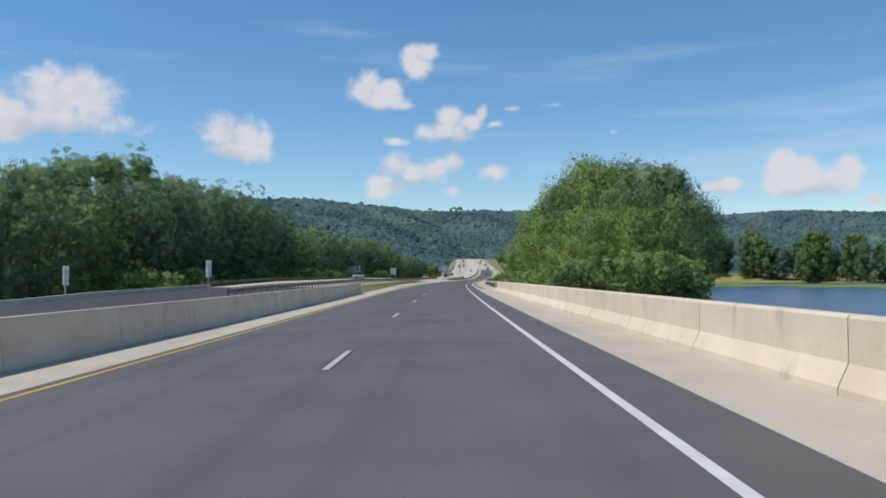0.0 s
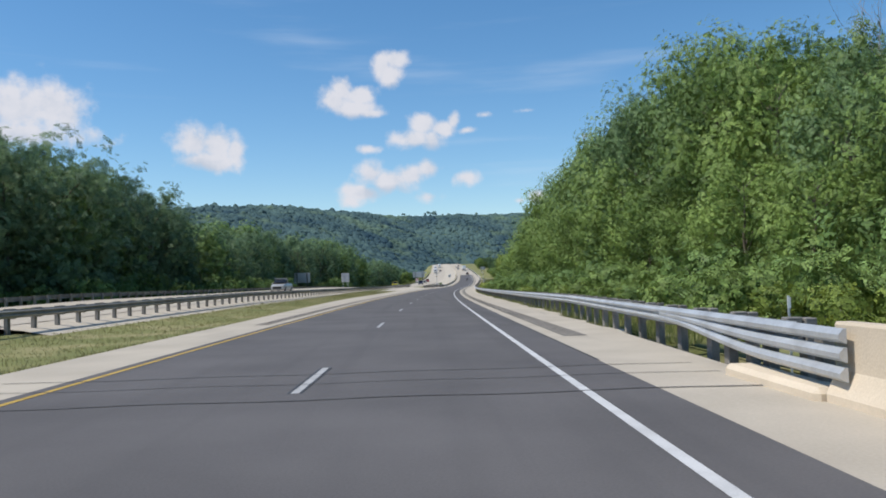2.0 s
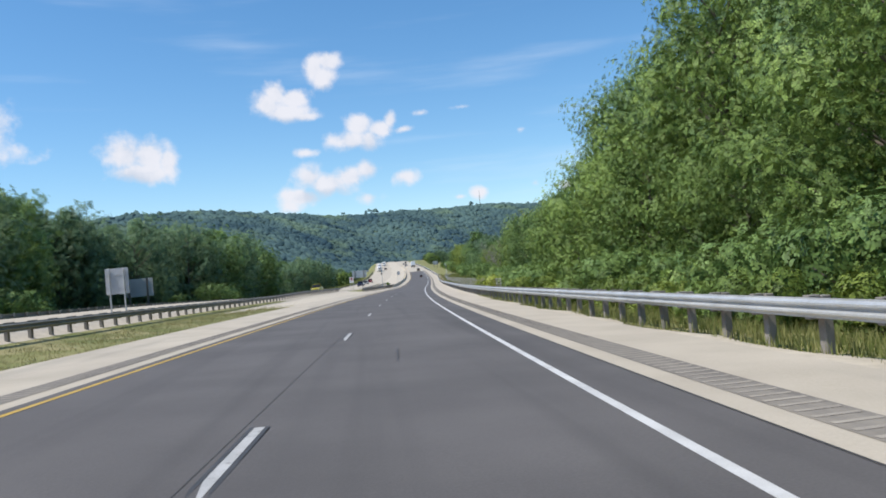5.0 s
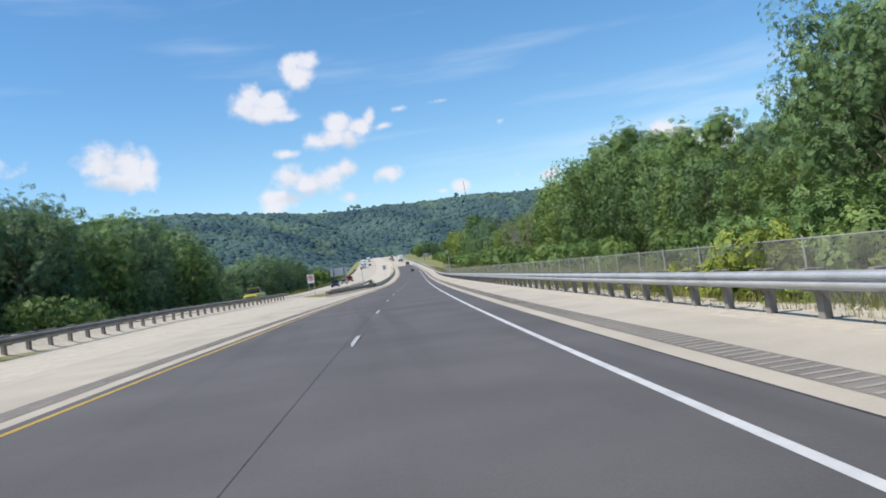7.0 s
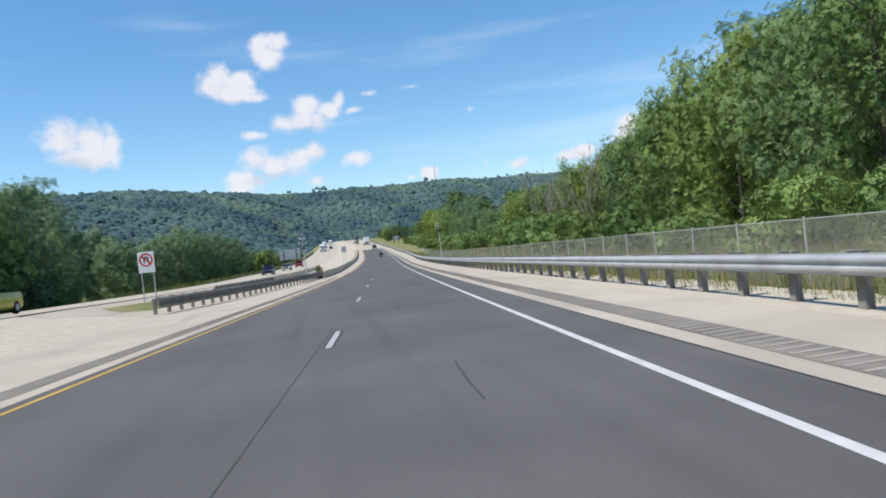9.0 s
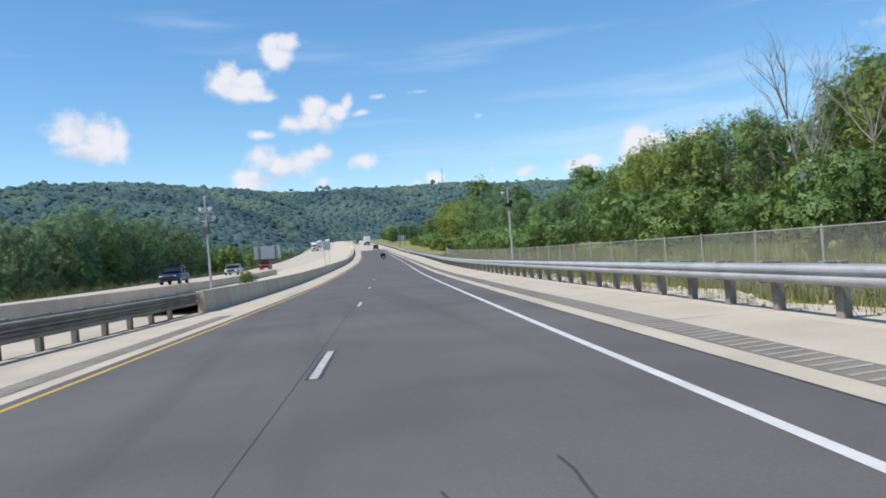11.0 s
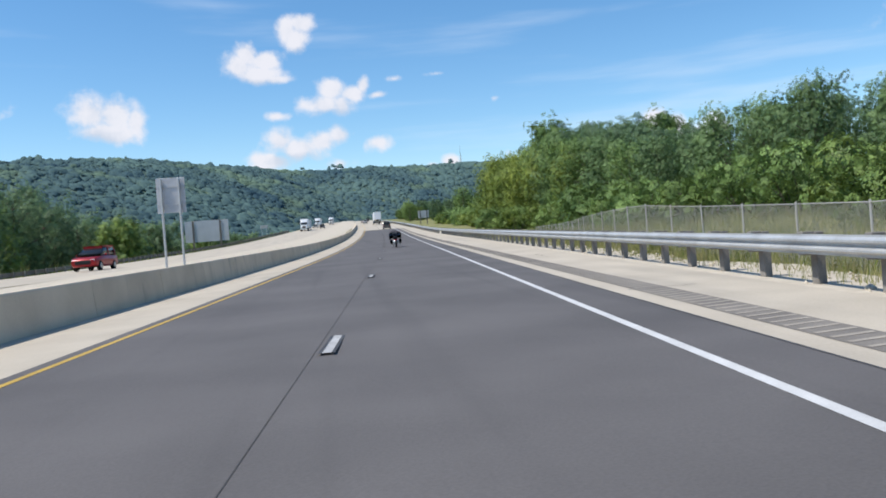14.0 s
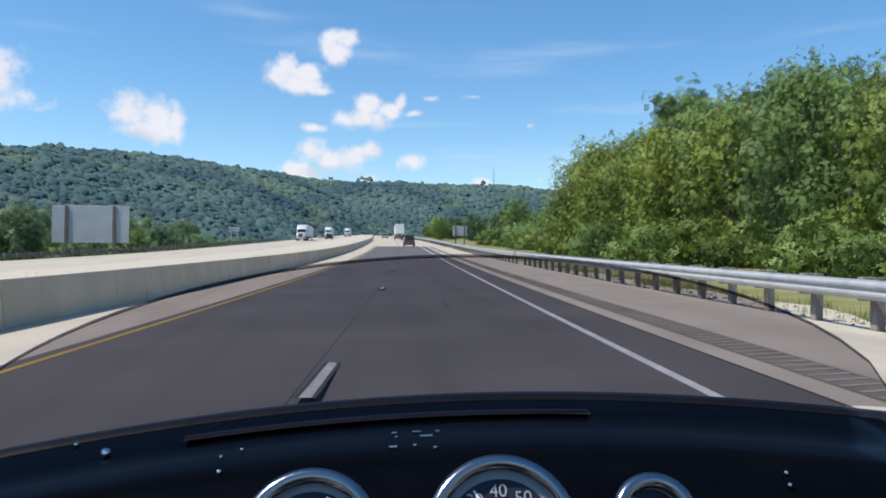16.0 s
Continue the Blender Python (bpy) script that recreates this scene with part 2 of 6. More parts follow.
# Dark deck colour that imitates barrier faces in shade.
M_SHADE_DECK = surface("shade_dark_deck", (0.045, 0.045, 0.047), (0.07, 0.068, 0.066), 0.5, 0.85, 0.3, 50)
M_ZINC = surface("galvanised_steel", (0.46, 0.47, 0.475), (0.62, 0.63, 0.63), 1.2, 0.52, 0.08, 20, metal=0.5,
                 extra=patches((0.30, 0.29, 0.275), 1.4, 0.5, 0.8, 0.5))
# Weathered steel darkened further, for rails whose near side is in shade.
M_SHADE_BEAM = surface("weathered_shade_steel", (0.23, 0.215, 0.19), (0.36, 0.335, 0.30), 1.2, 0.75, 0.1, 20, metal=0.1)
M_POST = surface("weathered_post", (0.16, 0.148, 0.132), (0.27, 0.25, 0.225), 2, 0.85, 0.3, 30, per_object=0.3)
M_GRAVEL = surface("pale_gravel", (0.42, 0.365, 0.285), (0.58, 0.51, 0.41), 3, 0.95, 0.5, 25)
M_SIGN = surface("sign_back_aluminium", (0.42, 0.43, 0.45), (0.52, 0.53, 0.55), 0.6, 0.5, 0.03, 8, metal=0.35)
M_SIGNFACE = surface("sign_white", (0.72, 0.72, 0.72), (0.8, 0.8, 0.8), 1, 0.4, 0)
M_BLACK = surface("black_paint", (0.012, 0.012, 0.013), (0.022, 0.022, 0.023), 3, 0.4, 0.03)
M_RED = surface("red_sign_film", (0.5, 0.02, 0.02), (0.6, 0.03, 0.03), 3, 0.4, 0)
M_BARK = surface("bark", (0.09, 0.07, 0.055), (0.19, 0.16, 0.13), 2, 0.95, 0.6, 18, stretch=(2, 2, 0.4))
M_DEADWOOD = surface("bare_grey_wood", (0.24, 0.21, 0.18), (0.38, 0.34, 0.30), 2, 0.9, 0.4, 18, stretch=(2, 2, 0.4))
# Base colour carries the blue of sky reflected in the ripples.
M_WATER = surface("river_water", (0.035, 0.06, 0.11), (0.05, 0.08, 0.14), 0.05, 0.28, 0.6, 1.5, spec=0.5)
M_PADS = surface("floating_leaf_mat", (0.12, 0.17, 0.04), (0.20, 0.25, 0.07), 0.1, 0.8, 0.3, 2)


def leaf_mat(name, c1, c2, scale=0.25, cells=13.0, fine=0.9, island=0.20, low=0.62, rough=0.6, spec=0.3, gaps=0.54, glow=0.24):
    """Sprays of leaflets: each spray is cut into leaf-sized cells with gaps between them."""
    def leaflets(nt, vec, colour):
        vor = nt.nodes.new("ShaderNodeTexVoronoi")
        vor.name = "leaflets"
        vor.inputs["Scale"].default_value = cells
        nt.links.new(vec, vor.inputs["Vector"])
        sep = nt.nodes.new("ShaderNodeSeparateColor")
        nt.links.new(vor.outputs["Color"], sep.inputs[0])
        tone_ = nt.nodes.new("ShaderNodeMapRange")
        tone_.inputs["To Min"].default_value, tone_.inputs["To Max"].default_value = low, 2 - low
        nt.links.new(sep.outputs[0], tone_.inputs["Value"])
        mul = nt.nodes.new("ShaderNodeVectorMath")
        mul.operation = "SCALE"
        nt.links.new(colour, mul.inputs[0])
        nt.links.new(tone_.outputs[0], mul.inputs["Scale"])
        return mul.outputs[0]

    m = surface(name, c1, c2, scale, rough, 0, fine, island=island, per_object=0.3, through_light=glow, spec=spec, extra=leaflets)
    nt = m.node_tree
    out = [n for n in nt.nodes if n.type == "OUTPUT_MATERIAL"][0]
    whole = out.inputs["Surface"].links[0].from_socket
    gap = nt.nodes.new("ShaderNodeMath")
    gap.operation = "GREATER_THAN"
    nt.links.new(nt.nodes["leaflets"].outputs["Distance"], gap.inputs[0])
    gap.inputs[1].default_value = gaps
    hole = nt.nodes.new("ShaderNodeBsdfTransparent")
    ms = nt.nodes.new("ShaderNodeMixShader")
    nt.links.new(gap.outputs[0], ms.inputs[0])
    nt.links.new(whole, ms.inputs[1])
    nt.links.new(hole.outputs[0], ms.inputs[2])
    nt.links.new(ms.outputs[0], out.inputs["Surface"])
    return m


M_LEAF = leaf_mat("leaves_green", (0.074, 0.134, 0.036), (0.212, 0.315, 0.092))
M_LEAF_LIGHT = leaf_mat("leaves_light_green", (0.086, 0.144, 0.034), (0.238, 0.330, 0.086))
# Blue-green leaves, lightened further to stand in for haze over the woods.
M_LEAF_DARK = leaf_mat("leaves_blue_green", (0.084, 0.146, 0.076), (0.212, 0.312, 0.158), glow=0.44)
M_LEAF_GOLD = leaf_mat("leaves_yellowing", (0.094, 0.146, 0.028), (0.285, 0.345, 0.066))
M_VINE = leaf_mat("leaves_bright_vine", (0.17, 0.22, 0.03), (0.40, 0.44, 0.08))
M_LEAF_FRESH = leaf_mat("leaves_fresh_green", (0.082, 0.142, 0.032), (0.270, 0.375, 0.092), cells=16.0, glow=0.2)
M_LEAF_COOL = leaf_mat("leaves_cool_green", (0.064, 0.120, 0.044), (0.195, 0.295, 0.112), cells=16.0, glow=0.2)
# Distance haze painted in as bluish leaf colour; broad dark noise imitates ravine shade.
M_FAR_LEAF = surface("hazed_far_leaves", (0.034, 0.066, 0.088), (0.104, 0.164, 0.148), 0.008, 0.95, 0.35, 0.3, island=0.13, spec=0.03, depth=1.5,
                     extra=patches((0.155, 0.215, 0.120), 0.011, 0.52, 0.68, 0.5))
# Same painted haze on the bluff itself, as a bluish base colour.
M_FAR = surface("hazed_far_forest", (0.060, 0.102, 0.094), (0.115, 0.168, 0.130), 0.014, 0.95, 0.7, 0.28, island=0.26, spec=0.1, depth=2.2,
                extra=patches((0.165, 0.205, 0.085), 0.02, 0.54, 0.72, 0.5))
M_GRASS = surface("roadside_grass", (0.10, 0.125, 0.03), (0.24, 0.23, 0.085), 0.12, 0.95, 0.4, 6,
                  extra=patches((0.32, 0.275, 0.135), 0.35, 0.42, 0.7, 0.8))
M_BLADE = surface("grass_blades", (0.11, 0.15, 0.03), (0.32, 0.31, 0.12), 0.3, 0.8, 0, 2, island=0.7, through_light=0.2)


# ---------------------------------------------------------------- mesh helpers
def mesh_of(name, verts, faces, smooth=False):
    me = bpy.data.meshes.new(name)
    me.from_pydata([tuple(v) for v in verts], [], [tuple(f) for f in faces])
    if smooth:
        me.polygons.foreach_set("use_smooth", [True] * len(me.polygons))
    me.update()
    return me


def mesh_quads(name, verts, faces, smooth=False, normals=None):
    """Fast mesh from numpy arrays: verts n x 3, faces m x k, all of k corners."""
    me = bpy.data.meshes.new(name)
    verts, faces = np.asarray(verts, np.float32), np.asarray(faces, np.int32)
    m, k = faces.shape
    me.vertices.add(len(verts))
    me.vertices.foreach_set("co", verts.ravel())
    me.loops.add(m * k)
    me.loops.foreach_set("vertex_index", faces.ravel())
    me.polygons.add(m)
    me.polygons.foreach_set("loop_start", np.arange(0, m * k, k, dtype=np.int32))
    if smooth:
        me.polygons.foreach_set("use_smooth", np.ones(m, bool))
    me.update(calc_edges=True)
    if normals is not None:
        me.polygons.foreach_set("use_smooth", np.ones(m, bool))
        me.normals_split_custom_set_from_vertices(np.asarray(normals, np.float32))
    return me


def thing(name, me, material, label="", category="", group="", kind=""):
    ob = new(name, me)
    if me is not None and material is not None and not me.materials:
        me.materials.append(material)
    return tagged(ob, label, category, group, kind)


def part(name, me, material, parent, label="", m=None):
    """One mesh object under a thing or a part. me: a bmesh or a mesh."""
    if isinstance(me, bmesh.types.BMesh):
        b = me
        me = bpy.data.meshes.new(name)
        b.to_mesh(me)
        b.free()
    ob = new(name, me)
    if material is not None and not me.materials:
        me.materials.append(material)
    ob.parent = parent
    if m is not None:
        ob.matrix_local = m
    return tagged(ob, label)


def empty(name, m, label, category, group="", kind=""):
    ob = new(name)
    ob.matrix_world = m
    return tagged(ob, label, category, group, kind)


def box(bm, size, m=Matrix(), bevel=0.0):
    made = bmesh.ops.create_cube(bm, size=1.0, matrix=m @ Matrix.Diagonal((*size, 1)))
    if bevel:
        edges = list({e for v in made["verts"] for e in v.link_edges})
        bmesh.ops.bevel(bm, geom=edges, offset=bevel, segments=1, affect="EDGES")
    return bm


def tube(bm, p, q, r1, r2=None, n=10):
    """A capped cone from p to q."""
    p, q = Vector(p), Vector(q)
    d = q - p
    m = Matrix.Translation((p + q) / 2) @ d.to_track_quat("Z", "Y").to_matrix().to_4x4()
    bmesh.ops.create_cone(bm, cap_ends=True, segments=n, radius1=r1, radius2=r1 if r2 is None else r2, depth=d.length, matrix=m)
    return bm


# ---------------------------------------------------------------- the lie of the road
def table(*rows):
    a = np.array(rows, float)
    return a[:, 0], a[:, 1]


HEADING = table((0, .1), (31, .4), (63, .85), (95, 1.25), (126, 1.65), (170, 2.4), (208, 3.05), (240, 3.8), (257, 4.15),
                (300, 4.75), (337, 5.0), (400, 4.9), (450, 4.7), (490, 4.3), (507, 4.0), (600, 3.0), (750, 1.3), (1700, 1.4))
GRADE = table((0, -.1), (60, -.25), (110, -.6), (208, -.4), (257, -.1), (337, -.1), (400, .6), (430, 1.6), (507, 2.1),
              (620, 4.0), (1000, 4.0), (1250, 0), (1400, -1.5), (1700, -2))
BANK = table((-400, -1.1), (25, -1.1), (50, -.7), (63, -.1), (95, .6), (127, 1.6), (208, 2.1), (240, 2.0), (257, 1.7),
             (300, .6), (337, -.2), (400, -.65), (450, -.6), (507, -1.0), (700, 0), (1800, 0))
S = np.arange(-400, 1801, 1.0)
_h, _g = np.radians(np.interp(S, *HEADING)), np.interp(S, *GRADE) / 100
mids = lambda a: np.concatenate([[0], np.cumsum((a[1:] + a[:-1]) / 2)])
CX, CY, CZ = mids(np.sin(_h)), mids(np.cos(_h)), mids(_g)
CX, CY, CZ = CX - CX[400] + 1.81, CY - CY[400], CZ - CZ[400]


def road(s, q, dz=0.0, flat=14.0):
    """World points for arrays of s and q; the cross fall stops growing beyond flat metres."""
    s, q = np.asarray(s, float), np.asarray(q, float)
    h = np.interp(s, S, _h)
    over = np.where(s > 1800, s - 1800, np.where(s < -400, s + 400, 0))
    x, y, z = (np.interp(s, S, a) for a in (CX, CY, CZ))
    x, y = x + over * np.sin(h), y + over * np.cos(h)
    tilt = np.tan(np.radians(np.interp(s, *BANK)))
    zz = z - tilt * np.clip(q, -32, flat) + dz
    return np.stack([x + q * np.cos(h), y - q * np.sin(h), zz + 0 * q], -1)


def at(s, q, dz=0.0, turn=0.0):
    """A pose on the road, its y axis along the road; turn: degrees to the right."""
    p = road(s, q, dz)
    h = float(np.interp(s, S, _h))
    return Matrix.Translation(Vector(p)) @ Matrix.Rotation(-h - radians(turn), 4, "Z")


def ribbon(name, s0, s1, step, profile, q0=0.0, closed=False):
    """A profile of (q, z) carried along the road; q0: a number or a function of s. Ends are capped when closed."""
    n = max(2, int(round((s1 - s0) / step)) + 1)
    ss = np.linspace(s0, s1, n)
    base = q0(ss) if callable(q0) else np.full(n, q0)
    k = len(profile)
    verts = np.stack([road(ss, base + pq, pz) for pq, pz in profile], 1).reshape(-1, 3)
    faces = []
    for i in range(n - 1):
        for j in range(k if closed else k - 1):
            a, b = i * k + j, i * k + (j + 1) % k
            faces.append((a, b, b + k, a + k))
    me = bpy.data.meshes.new(name)
    caps = [tuple(range(k)), tuple(range((n - 1) * k, n * k))[::-1]] if closed else []
    me.from_pydata([tuple(v) for v in verts], [], faces + caps)
    me.update()
    b = bmesh.new()
    b.from_mesh(me)
    bmesh.ops.recalc_face_normals(b, faces=b.faces)
    b.to_mesh(me)
    b.free()
    return me


def smooth(x, a, b):
    t = np.clip((np.asarray(x, float) - a) / (b - a), 0, 1)
    return t * t * (3 - 2 * t)


def rail_q(s):
    return np.interp(s, [70, 78, 95, 130, 260, 340, 440, 480, 520, 700, 1200], [2.35, 2.7, 3.7, 4.3, 4.1, 3.7, 3.5, 4.0, 4.4, 4.2, 3.6])


def fence_q(s):
    return np.interp(s, [225, 440, 462, 476, 490, 505, 535], [6.3, 6.2, 6.6, 7.0, 8.2, 10.0, 13.5])


def ground_z(s, q):
    """Height of the land beside the road."""
    s, q = np.asarray(s, float), np.asarray(q, float)
    zr = road(s, q, 0)[..., 2]
    # right side
    wet = 1 - smooth(s, 50, 67)
    shore = np.interp(s, [50, 66, 84, 120, 220, 330], [8, 15, 24, 31, 37, 46])
    lake = np.maximum(wet, smooth(q, shore, shore + 10) * (1 - smooth(s, 400, 470)))
    knoll = smooth(s, 330, 400) * smooth(q, 7, 20) * (1 - smooth(s, 465, 525)) * 1.3
    right = zr - 0.14 - 0.25 * smooth(q, 3.4, 9) + knoll
    right = right * (1 - lake * smooth(q, 3.6, 7)) + (-7.0) * lake * smooth(q, 3.6, 7)
    low = smooth(s, 620, 760) * smooth(q, 40, 80)
    right = right * (1 - low) + (-3.0) * low
    # left side
    wet2 = 1 - smooth(s, 50, 70)
    left = zr - 0.16 - 0.18 * smooth(-q, 9.5, 12) * (1 - smooth(-q, 13, 17)) * (1 - smooth(s, 205, 245)) - 1.6 * smooth(-q, 31, 44)
    left = left * (1 - wet2) + (-6.0) * wet2
    left = left + np.where(s < 325, smooth(-q, 16.0, 18.6), smooth(-q, 12.5, 17.2)) * (np.interp(s, [60, 168, 330, 400, 440, 500, 700], [0.1, 0.3, 0.8, 0.8, 0.62, 0.4, 0.05]) - .05)
    low2 = smooth(s, 470, 600) * smooth(-q, 31, 60)
    left = left * (1 - low2) + (-3.4) * low2
    far = smooth(np.abs(q), 70, 260)
    z = np.where(q > -4, right, left)
    z = z * (1 - far) + (-4.2) * far
    under = (q > -10) & (q < 3.5)
    z = np.where(under, zr - 0.5 - 5.5 * np.where(q > -4, wet, wet2), z)
    bank_ = (q - 110) / 340 - (500 - s) / 450      # far bank of the backwater
    z = np.where((q > 60) & (q < 420) & (s < 470) & (bank_ < -.05), np.minimum(z, -7.0), z)
    return np.where((q > 60) & (s < 520) & (bank_ >= -.05), np.maximum(z, -4.4), z)


def on_ground(s, q, sink=0.0):
    p = road(s, q)
    return Vector((p[0], p[1], float(ground_z(s, q)) - sink))


# ---------------------------------------------------------------- ground, water, roads
qs = np.concatenate([-np.geomspace(4200, 60, 26), -np.arange(56, 32, -4), -np.arange(32, 9, -1.6), np.arange(-9, 4, 3.2),
                     np.arange(3.6, 16, 1.0), np.arange(17, 64, 3.5), np.geomspace(68, 4200, 28)])
ss = np.concatenate([-np.geomspace(3600, 60, 14), np.arange(-50, 90, 3.5), np.arange(92, 720, 7), np.geomspace(730, 4600, 34)])
gs, gq = np.meshgrid(ss, qs, indexing="ij")
gp = road(gs, gq)
gp[..., 2] = ground_z(gs, gq)
rough_land = np.array([noise.noise(Vector((x * 0.11, y * 0.11, 0))) for x, y in gp[..., :2].reshape(-1, 2)]).reshape(gs.shape)
gp[..., 2] += rough_land * 0.28 * smooth(np.abs(gq + 5), 11, 22)
nq = len(qs)
ii, jj = np.meshgrid(np.arange(len(ss) - 1), np.arange(nq - 1), indexing="ij")
quads = np.stack([ii * nq + jj, (ii + 1) * nq + jj, (ii + 1) * nq + jj + 1, ii * nq + jj + 1], -1).reshape(-1, 4)[:, ::-1]
thing("ground", mesh_quads("ground", gp.reshape(-1, 3), quads, True), M_GRASS, "mown and dry roadside grass over flat valley land", "ground", kind="structure")

water_me = mesh_of("water", [(4, -500, -4.9), (420, -500, -4.9), (420, 480, -4.9), (4, 480, -4.9)], [(0, 1, 2, 3)])
thing("water", water_me, M_WATER, "calm blue river backwater beside the road", "water", kind="structure")

L_EDGE = lambda s: np.interp(s, [-400, 60, 90, 140, 226, 345, 380, 1800], [-9.3, -9.2, -9.6, -10.7, -11.3, -12.5, -10.2, -10.0])
R_EDGE = lambda s: np.interp(s, [-400, 72, 84, 130, 440, 520, 1800], [2.5, 2.5, 3.0, 3.6, 3.35, 4.0, 3.6])


def deck(name, left, right, dz, cols, material, s0, s1, label):
    ss_ = np.arange(s0, s1 + 1, 4.0)
    fr = np.linspace(0, 1, cols)
    lq, rq_ = left(ss_), right(ss_)
    pts = np.stack([road(ss_, lq + (rq_ - lq) * f, dz) for f in fr], 1)
    i, j = np.meshgrid(np.arange(len(ss_) - 1), np.arange(cols - 1), indexing="ij")
    f4 = np.stack([i * cols + j, i * cols + j + 1, (i + 1) * cols + j + 1, (i + 1) * cols + j], -1).reshape(-1, 4)
    return thing(name, mesh_quads(name, pts.reshape(-1, 3), f4), material, label, "road", kind="structure")


const = lambda v: (lambda s: np.full(np.shape(s), float(v)))
# Lane tone includes the painted windshield tint up to s = 640.
lanes = deck("road", const(-7.6), const(0.905), 0.0, 6, M_LANE, -120, 640, "two worn concrete highway lanes painted darker for the windshield tint")
deck("road_beyond", const(-7.6), const(0.905), 0.0, 6, M_SHOULDER, 640, 1500, "two pale concrete lanes climbing to the river bridge")
deck("shoulder_right", const(0.905), R_EDGE, -0.004, 3, M_SHOULDER, -120, 1500, "pale concrete right shoulder of the highway")
deck("shoulder_left", L_EDGE, const(-7.6), -0.004, 3, M_SHOULDER, -120, 1500, "pale concrete left shoulder of the highway")


def lift2(s):
    return np.interp(s, [-400, 60, 168, 330, 400, 440, 500, 700, 1800], [0.0, 0.1, 0.3, 0.8, 0.8, 0.62, 0.4, 0.05, 0.0])


def deck2(name, ql, qr, s0, s1, material, label, dz=0.0):
    ss_ = np.arange(s0, s1 + 1, 4.0)
    pts = np.stack([road(ss_, np.full(len(ss_), q), lift2(ss_) + dz) for q in (ql, (ql + qr) / 2, qr)], 1)
    i, j = np.meshgrid(np.arange(len(ss_) - 1), np.arange(2), indexing="ij")
    f4 = np.stack([i * 3 + j, i * 3 + j + 1, (i + 1) * 3 + j + 1, (i + 1) * 3 + j], -1).reshape(-1, 4)
    return thing(name, mesh_quads(name, pts.reshape(-1, 3), f4), material, label, "road", kind="structure")


deck2("road_oncoming", -30.2, -18.2, 92, 1500, M_SHOULDER, "pale concrete carriageway of the opposite direction")
# The deck's darkness stands in for the shaded faces of the opposite barriers.
deck2("bridge_deck_oncoming", -29.4, -17.4, -120, 92, M_SHADE_DECK, "bridge deck of the opposite direction, coloured dark for shaded barrier faces")


def stripe(name, s0, s1, q, width, material, label, dz=0.004):
    return thing(name, ribbon(name, s0, s1, 2.0, [(q - width / 2, dz), (q + width / 2, dz)]), material, label, "road marking", kind="structure")


stripe("edge_line_right", -120, 1300, 0.0, 0.12, M_WHITE, "solid white painted right edge line")
stripe("edge_line_left", -120, 1300, -7.32, 0.11, M_YELLOW, "solid yellow painted left edge line")
stripe("joint_seal", 76, 900, 0.92, 0.035, M_TAR, "black tar seal between lane and shoulder")

dash_me = mesh_of("lane_dash", [(-.055, -1.52, 0), (.055, -1.52, 0), (.055, 1.52, 0), (-.055, 1.52, 0)], [(0, 1, 2, 3)])
dash_me.materials.append(M_WORN_TINTED)
# black contrast tape along both edges of each dash
tape_me = mesh_of("contrast_edge", [(-.022, -1.55, 0), (.022, -1.55, 0), (.022, 1.55, 0), (-.022, 1.55, 0)], [(0, 1, 2, 3)])
tape_me.materials.append(M_TAR)
for i in range(-3, 55):
    s_ = 13.6 + 15.24 * i + .45 * max(0, i - 30)
    stretch = Matrix.Diagonal((1, 1.5 if i in (32, 33) else 1, 1, 1))
    s_ -= .9 * (i == 33) + .3 * (i == 32)
    part("lane_dash", dash_me, None, lanes, m=at(s_, -3.66, 0.0045) @ stretch)
    for o_ in (-.079, .079):
        part("contrast_edge", tape_me, None, lanes, "black contrast tape beside the dash", m=at(s_, -3.66 + o_, 0.0045) @ stretch)

# ---------------------------------------------------------------- concrete barriers
JERSEY = [(-.20, -.05), (-.20, .08), (-.08, .33), (-.075, .80), (-.055, .83), (.10, .83), (.12, .80), (.12, -.05)]
SINGLE_SLOPE = [(-.19, -.05), (-.19, .02), (-.105, .795), (-.085, .83), (.10, .83), (.12, .80), (.12, -.05)]


def barrier(label, s0, s1, q, side, length=4.85, h=1.0, dz=0.0, profile=JERSEY, step=2.5):
    """A row of cast concrete panels. side 1: sloping face to the left, -1: to the right."""
    root = empty("concrete_barrier", at(s0, q, dz), label, "barrier", kind="structure")
    inv = root.matrix_world.inverted()
    n = int(round((s1 - s0) / length))
    for i in range(n):
        a, b = s0 + (s1 - s0) * i / n + 0.012, s0 + (s1 - s0) * (i + 1) / n - 0.012
        me = ribbon("panel", a, b, step, [(side * x, z * h + dz) for x, z in profile], q, closed=True)
        me.transform(inv)
        part("panel", me, M_BARRIER, root)
    return root


# bridge barriers first, then the median
barrier("pale sunlit concrete bridge barrier with stains and joints", -40, 71, 2.45, 1)
barrier("grey shaded concrete bridge barrier beside the yellow line", -40, 66.5, -9.4, -1, h=1.08, profile=SINGLE_SLOPE)
barrier("concrete bridge barrier of the opposite carriageway", -40, 91, -29.8, -1, length=13, h=.62, profile=SINGLE_SLOPE)
barrier("pale concrete median barrier between the carriageways", 384, 760, -9.95, -1, h=1.02, length=5.3, profile=SINGLE_SLOPE)
barrier("second concrete barrier beside the opposite carriageway", 378, 442, -15.0, -1, h=1.02, dz=0.2, length=5.3, profile=SINGLE_SLOPE)

# median fill between the two levels
fill = ribbon("median_fill", 384, 1300, 4, [(-10.08, .45), (-12.5, .50), (-14.8, .50), (-18.3, .46)])
thing("median_fill", fill, M_GRAVEL, "pale gravel strip behind the median barrier", "ground", kind="structure")
xs_ = np.arange(292, 393, 4.0)
rise_ = smooth(xs_, 292, 326)
